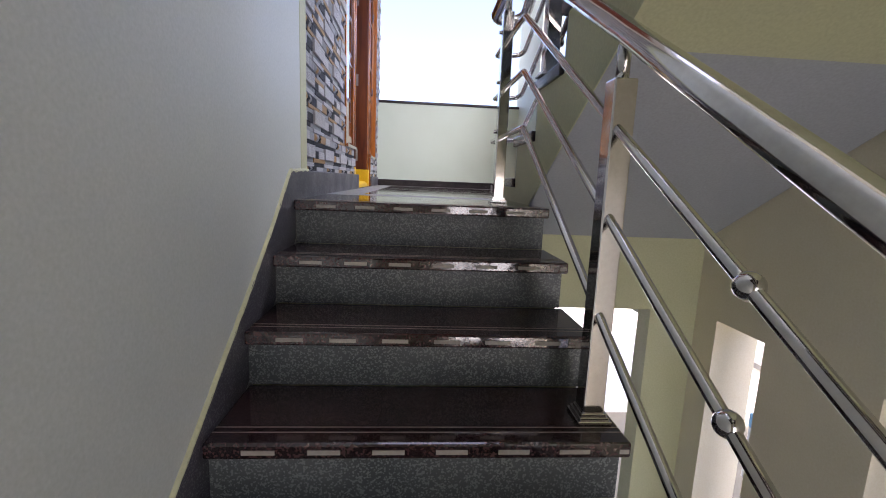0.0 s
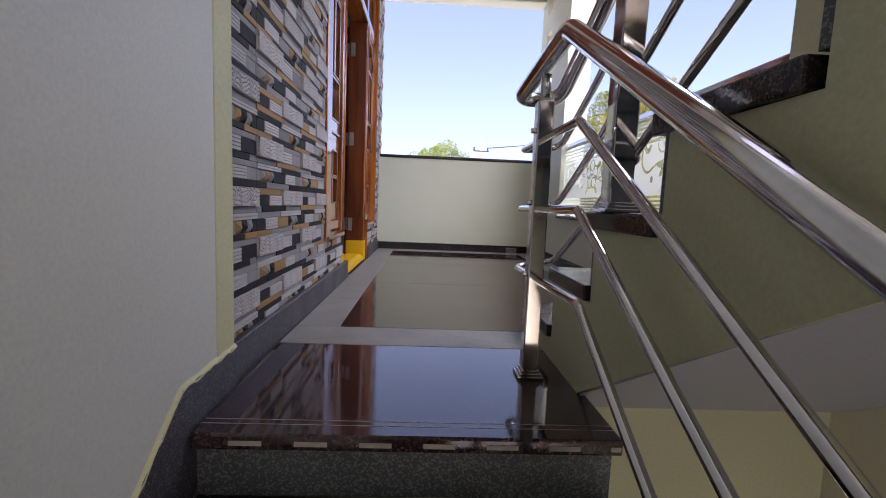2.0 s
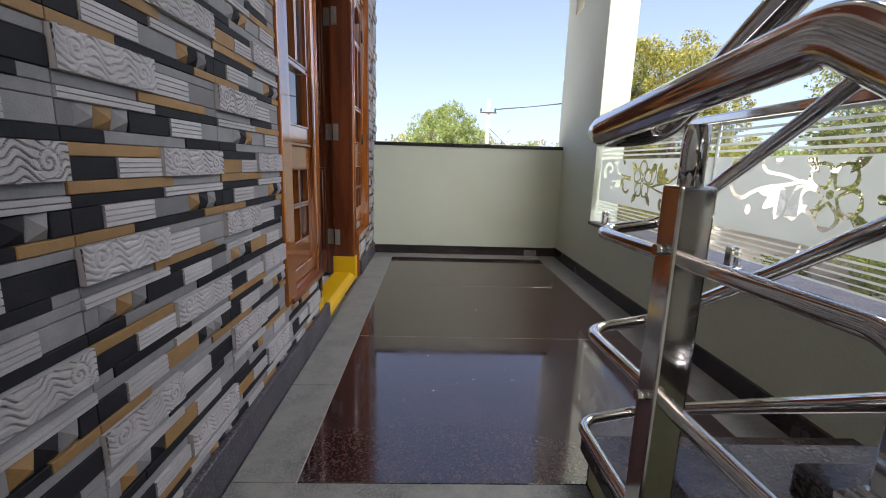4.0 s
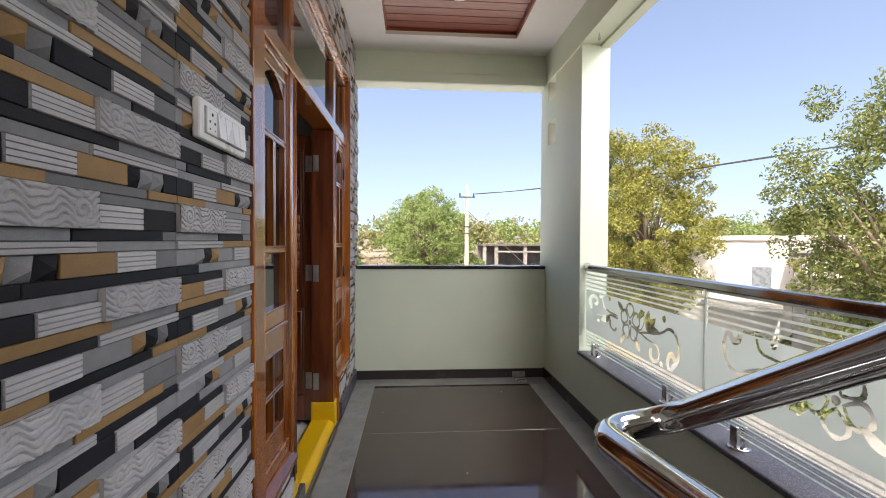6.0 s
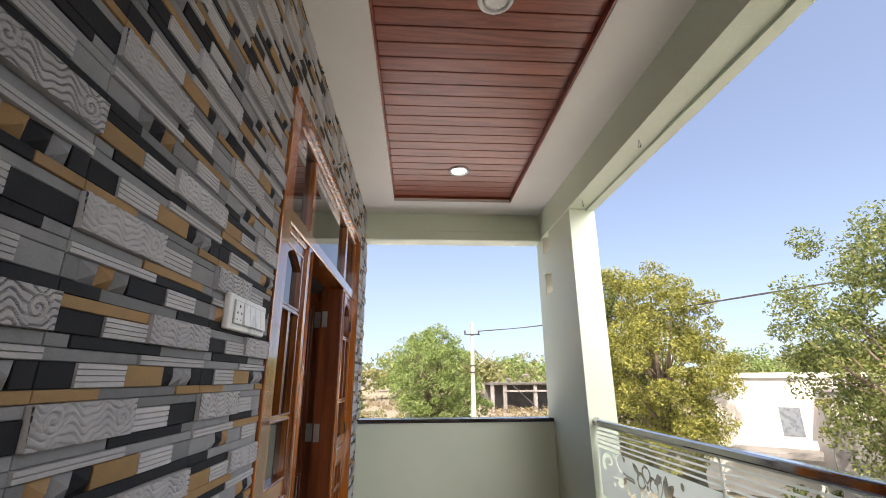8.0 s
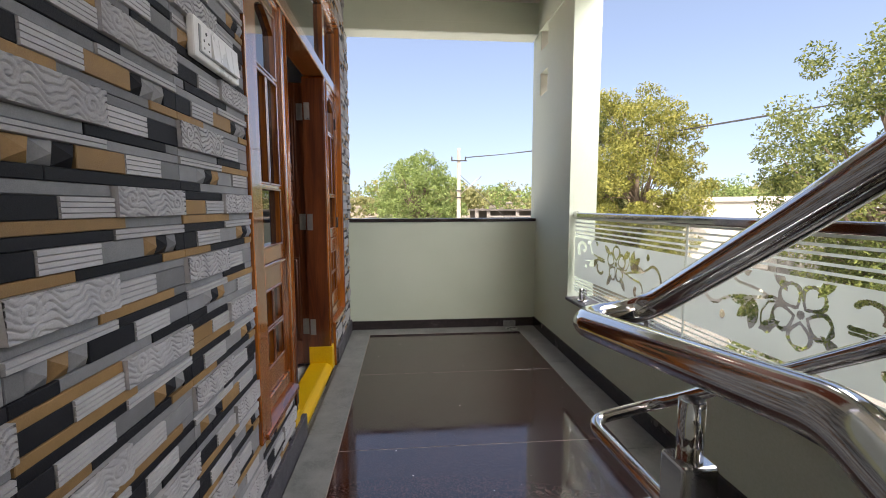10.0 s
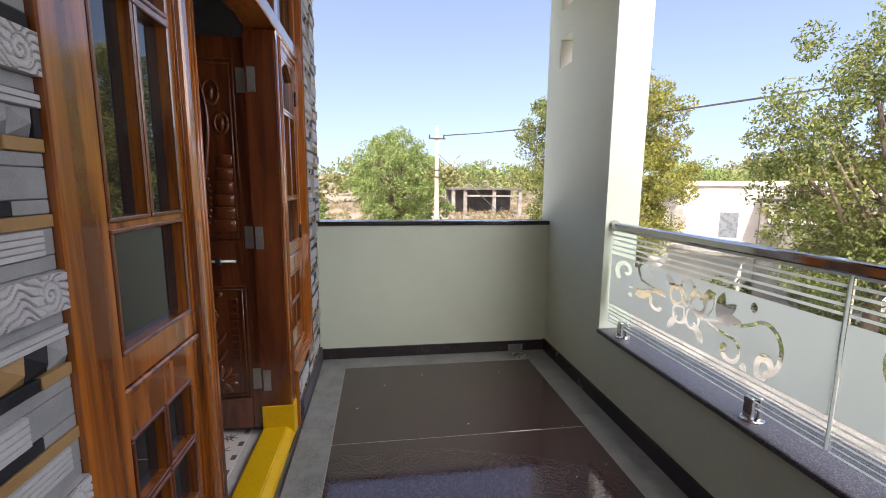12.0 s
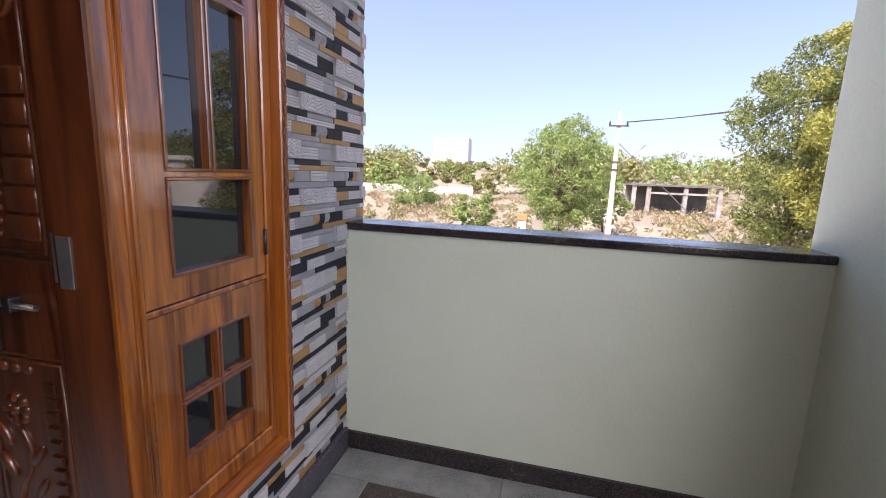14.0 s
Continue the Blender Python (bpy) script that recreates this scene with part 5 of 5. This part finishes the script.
# far white office block
fb = thing("office_building", (-77, 330, 6), "far white multi-storey office building with rows of windows", "building")
fz = rise(-62, 330) - 3
part("wall", B(-90, -63.5, 330, 345, fz, fz + 22.6), "far_white", fb)
for f_ in range(5):
    for i in range(9):
        part("window", B(-88.8 + i * 2.8, -87.3 + i * 2.8, 329.85, 330.0, fz + 7.2 + f_ * 3.0, fz + 8.5 + f_ * 3.0), "far_glass", fb)
part("mast", B(-64.3, -63.7, 331, 331.6, fz + 22.6, fz + 26), "steel_dull", fb)
part("roof_tank", B(-70, -66.5, 334, 337, fz + 22.6, fz + 24.5), "far_white", fb)

# long low compound wall and fence stakes in the field
cw = thing("compound_wall", (-30, 80, rise(-30, 80)), "long pale compound wall in the field", "wall")
part("wall", B(-46, -14, 84, 84.4, rise(-30, 84) - 0.6, rise(-30, 84) + 1.5), "whitewash", cw)
stake = None
for i in range(14):
    x, y = -9 + i * 1.25 + 0.4 * math.sin(i * 2.1), 27 + 0.9 * math.cos(i * 1.7)
    if abs(x - 2.2) < 2.0:
        continue
    s = thing("fence_stake", (x, y, rise(x, y)), "pale stone fence stake in the scrub", "stake", "fence stakes")
    part("stake", B(x - 0.07, x + 0.07, y - 0.05, y + 0.05, rise(x, y) - 0.1, rise(x, y) + 1.2 + 0.2 * math.sin(i), bevel=0.02, seg=1), "concrete", s)
gp = thing("gate_pillar", (-1.0, 33, rise(-1, 33)), "grey gate pillar with ochre cap by the road", "pillar")
part("shaft", B(-1.4, -0.8, 33, 33.5, rise(-1, 33) - 0.1, rise(-1, 33) + 1.3, bevel=0.02), "concrete", gp)
part("cap", B(-1.45, -0.75, 32.95, 33.55, rise(-1, 33) + 1.3, rise(-1, 33) + 1.75, bevel=0.03), "tile_tan", gp)

# board with lettering on the lower building, seen through the window slot
sb = thing("sign_board", (3.4, 0.9, -2.2), "blue and white sign board with red letters", "sign")
part("board", B(3.39, 3.42, 0.45, 1.6, -2.35, -1.75), "switch_white", sb)
part("band", B(3.384, 3.389, 0.45, 1.6, -1.88, -1.76), "sign_blue", sb)
for txt, z in (("APPA", -2.05), ("HO", -2.25)):
    cu = bpy.data.curves.new("letters", "FONT")
    cu.body, cu.size, cu.extrude = txt, 0.17, 0.002
    ob = new("letters", cu)
    ob.data.materials.append(M["sign_red"])
    ob.parent = sb
    ob.matrix_basis = pose(3.383 - 3.4, 1.2 - 0.9, z + 2.2, 90, 0, -90)

# ---- ground ----
bm = bmesh.new()
NX, NY = 60, 60


def grid_at(i, n):
    u = 2 * i / n - 1
    return math.copysign(abs(u) ** 2.6, u) * 2500


vs = [[bm.verts.new((grid_at(i, NX), grid_at(j, NY), rise(grid_at(i, NX), grid_at(j, NY)))) for i in range(NX + 1)] for j in range(NY + 1)]
for j in range(NY):
    for i in range(NX):
        bm.faces.new((vs[j][i], vs[j][i + 1], vs[j + 1][i + 1], vs[j + 1][i])).smooth = True
structure("ground", bm, "ground", "dry sandy ground with sparse scrub", "ground")

# ---- relief tiles on the front wall ----
TW, TH = 0.475, 0.317
# Rows from the top of a tile: height, then (kind, width as a share of the tile). "S" starts a curl piece that is two rows
# high, "-" is the space under it.
TOP_A = (
    (0.019, (("S", 0.475), ("m", 0.525))),
    (0.043, (("-", 0.475), ("l", 0.258), ("m", 0.267))),
    (0.020, (("m", 0.380), ("t", 0.500), ("m", 0.120))),
    (0.019, (("l", 0.470), ("d", 0.530))),
    (0.038, (("m", 0.065), ("p", 0.083), ("q", 0.083), ("p", 0.084), ("d", 0.257), ("l", 0.250), ("m", 0.178))),
    (0.022, (("d", 0.185), ("m", 0.504), ("d", 0.311))),
    (0.021, (("t", 0.480), ("S", 0.520))),
    (0.036, (("d", 0.228), ("l", 0.252), ("-", 0.520))),
)
TOP_B = (
    (0.019, (("S", 0.478), ("m", 0.522))),
    (0.043, (("-", 0.478), ("l", 0.265), ("d", 0.257))),
    (0.020, (("m", 0.380), ("d", 0.510), ("m", 0.110))),
    (0.019, (("l", 0.480), ("m", 0.520))),
    (0.038, (("m", 0.065), ("q", 0.087), ("p", 0.087), ("P", 0.087), ("t", 0.257), ("l", 0.243), ("m", 0.174))),
    (0.022, (("d", 0.195), ("d", 0.805))),
    (0.021, (("m", 0.500), ("S", 0.500))),
    (0.036, (("d", 0.239), ("l", 0.261), ("-", 0.500))),
)
TOP_C = (
    (0.019, (("S", 0.490), ("m", 0.510))),
    (0.043, (("-", 0.490), ("l", 0.250), ("m", 0.260))),
    (0.020, (("m", 0.440), ("d", 0.350), ("m", 0.210))),
    (0.019, (("l", 0.480), ("t", 0.520))),
    (0.038, (("m", 0.180), ("p", 0.085), ("P", 0.085), ("q", 0.085), ("m", 0.200), ("l", 0.240), ("m", 0.125))),
    (0.022, (("d", 0.210), ("m", 0.790))),
    (0.021, (("d", 0.480), ("S", 0.520))),
    (0.036, (("t", 0.250), ("l", 0.230), ("-", 0.520))),
)
LOW_A = (
    (0.021, (("m", 0.098), ("d", 0.512), ("m", 0.390))),
    (0.020, (("m", 0.467), ("l", 0.533))),
    (0.039, (("d", 0.146), ("l", 0.250), ("t", 0.256), ("P", 0.082), ("p", 0.081), ("p", 0.079), ("d", 0.106))),
    (0.019, (("t", 0.278), ("m", 0.505), ("t", 0.217))),
)
LOW_B = (
    (0.021, (("t", 0.560), ("m", 0.440))),
    (0.020, (("d", 0.490), ("l", 0.510))),
    (0.039, (("d", 0.135), ("l", 0.275), ("m", 0.270), ("q", 0.083), ("P", 0.083), ("p", 0.074), ("d", 0.080))),
    (0.019, (("t", 0.283), ("d", 0.520), ("t", 0.197))),
)
DESIGNS = (TOP_A + LOW_A, TOP_B + LOW_B, TOP_A + LOW_B, TOP_C + LOW_B, TOP_B + LOW_A, TOP_C + LOW_A)
DEEP = {"d": 0.0085, "m": 0.0065, "g": 0.0055, "t": 0.010, "l": 0.0115, "s": 0.0125, "p": 0.0065, "q": 0.0065, "P": 0.0065}
PAINT = {"d": "tile_dark", "m": "tile_mid", "g": "tile_mid", "t": "tile_tan", "l": "tile_light", "s": "tile_light", "p": "tile_mid", "q": "tile_tan", "P": "tile_dark"}
X0 = -0.012


def swirl_height(u, v, w, h):
    """Two curls joined by flowing waves, 0 to 1."""
    val = 0.0
    wgt = 0.0
    for cu, cv, hand in ((0.17 * w, 0.60 * h, 1), (0.84 * w, 0.48 * h, -1)):
        dx, dy = u - cu, (v - cv)
        r, a = math.hypot(dx, dy), math.atan2(dy, dx)
        k = math.exp(-(r / (0.40 * h)) ** 4)
        val += k * (1 - (0.5 - 0.5 * math.sin(r * 520 - hand * a)) ** 9)
        wgt += k
    flow = 1 - (0.5 - 0.5 * math.sin((v + 0.009 * math.sin(u * 72) + 0.003 * math.sin(u * 170 + 2 + v * 60)) * 500)) ** 9
    return val + max(0, 1 - wgt) * flow


def piece(kind, w, h):
    """Vertices and faces of one tile piece, in its own corner's frame: y along the wall, z up, x out."""
    d = X0 + DEEP[kind]
    g = 0.0006
    y0, y1, z0, z1 = g, w - g, g, h - g
    if kind == "s":
        nu, nv = 84, 40
        V = [(d + 0.0004 + 0.0052 * swirl_height(w * i / nu, h * j / nv, w, h), y0 + (y1 - y0) * i / nu, z0 + (z1 - z0) * j / nv) for j in range(nv + 1) for i in range(nu + 1)]
        F = [(j * (nu + 1) + i, j * (nu + 1) + i + 1, (j + 1) * (nu + 1) + i + 1, (j + 1) * (nu + 1) + i) for j in range(nv) for i in range(nu)]
        n = len(V)
        V += [(X0, y0, z0), (X0, y1, z0), (X0, y1, z1), (X0, y0, z1)]
        a, b, c, e = 0, nu, (nu + 1) * (nv + 1) - 1, (nu + 1) * nv
        F += [(n, n + 1, b, a), (n + 1, n + 2, c, b), (n + 2, n + 3, e, c), (n + 3, n, a, e)]
        return V, F
    if kind == "l":
        n = 4 if h > 0.03 else 2
        prof = [(X0, z0)]
        for i in range(n):
            a, b = z0 + (z1 - z0) * i / n, z0 + (z1 - z0) * (i + 1) / n
            e = (b - a) * 0.11
            prof += [(d - 0.0045, a), (d, a + e), (d, b - e), (d - 0.0045, b)]
        prof += [(X0, z1)]
        V = [(x, y, z) for y in (y0, y1) for x, z in prof]
        m = len(prof)
        F = [(i, i + m, i + 1 + m, i + 1) for i in range(m - 1)] + [tuple(range(m)), tuple(range(2 * m - 1, m - 1, -1))]
        return V, F
    if kind in "pqP":
        px, pz = w * 0.62, h * 0.45
        V = [(X0, y0, z0), (X0, y1, z0), (X0, y1, z1), (X0, y0, z1), (d - 0.004, y0, z0), (d - 0.004, y1, z0), (d + 0.001, y1, z1), (d - 0.004, y0, z1), (d + 0.010, px, pz)]
        F = [(0, 1, 5, 4), (1, 2, 6, 5), (2, 3, 7, 6), (3, 0, 4, 7), (4, 5, 8), (5, 6, 8), (6, 7, 8), (7, 4, 8)]
        return V, F
    c = 0.0012
    V = [(X0, y0, z0), (X0, y1, z0), (X0, y1, z1), (X0, y0, z1), (d - c, y0, z0), (d - c, y1, z0), (d - c, y1, z1), (d - c, y0, z1),
         (d, y0 + c, z0 + c), (d, y1 - c, z0 + c), (d, y1 - c, z1 - c), (d, y0 + c, z1 - c)]
    F = [(0, 1, 5, 4), (1, 2, 6, 5), (2, 3, 7, 6), (3, 0, 4, 7), (4, 5, 9, 8), (5, 6, 10, 9), (6, 7, 11, 10), (7, 4, 8, 11), (8, 9, 10, 11)]
    return V, F


MODULES = []
for rows_ in DESIGNS:
    pieces = []
    z_ = TH
    for n_, (h, row) in enumerate(rows_):
        z_ -= h
        y_ = 0.0
        for kind, share in row:
            w = share * TW
            if kind == "S":
                h2 = h + rows_[n_ + 1][0]
                pieces.append(("s", y_, z_ + h - h2, w, h2))
            elif kind != "-":
                pieces.append((kind, y_, z_, w, h))
            y_ += w
    module = []
    for kind, y_, z_, w, h in pieces:
        V, F = piece(kind, w, h)
        me = bpy.data.meshes.new("tile")
        me.from_pydata(V, [], F)
        me.materials.append(M[PAINT[kind]])
        if kind == "s":
            for p in me.polygons:
                p.use_smooth = p.index < 84 * 40
        module.append((kind, y_, z_, w, h, np.array(V), F, me))
    MODULES.append(module)
LAID = {(0, 0): 1, (0, 1): 0, (0, 2): 2, (0, 3): 1, (0, 4): 0, (1, 3): 3, (1, 4): 4}   # column, course: design
REGIONS = ((0.2515, 1.386, 0.1125, CEIL), (1.386, 3.474, 2.551, CEIL), (3.474, 4.068, 0.101, CEIL), (2.999, 3.474, 0.101, 0.297), (1.386, 1.855, 0.1125, 0.297))
rest = {k: ([], [], [0]) for k in set(PAINT.values())}
for ci in range(-1, 8):
    for ri in range(0, 10):
        oy, oz = 0.472 + ci * TW, 0.074 + ri * TH
        design = LAID.get((ci, ri), (ci * 5 + ri * 7 + ci * ri) % len(DESIGNS))
        for kind, y_, z_, w, h, V, F, me in MODULES[design]:
            a, b = oy + y_, oz + z_
            for r0, r1, q0, q1 in REGIONS:
                c0, c1, e0, e1 = max(a, r0), min(a + w, r1), max(b, q0), min(b + h, q1)
                if c1 - c0 < 0.006 or e1 - e0 < 0.004:
                    continue
                whole = c1 - c0 > w - 1e-6 and e1 - e0 > h - 1e-6
                if whole and ci == 0 and 1 <= ri <= 6:
                    ob = new("tile", me)
                    ob.location = (0, a, b)
                    ob.parent = tile_wall
                    continue
                W = V.copy()
                W[:, 1] = c0 + V[:, 1] * (c1 - c0) / w
                W[:, 2] = e0 + V[:, 2] * (e1 - e0) / h
                vs_, fs_, n_ = rest[PAINT[kind]]
                vs_.append(W)
                fs_.extend([tuple(i + n_[0] for i in f) for f in F])
                n_[0] += len(W)
for name, (vs_, fs_, n_) in sorted(rest.items()):
    me = bpy.data.meshes.new("tile_rest")
    me.from_pydata(np.concatenate(vs_).tolist(), [], fs_)
    me.materials.append(M[name])
    ob = new("tile_rest", me)
    ob.parent = tile_wall
    tagged(ob, kind="stuff")
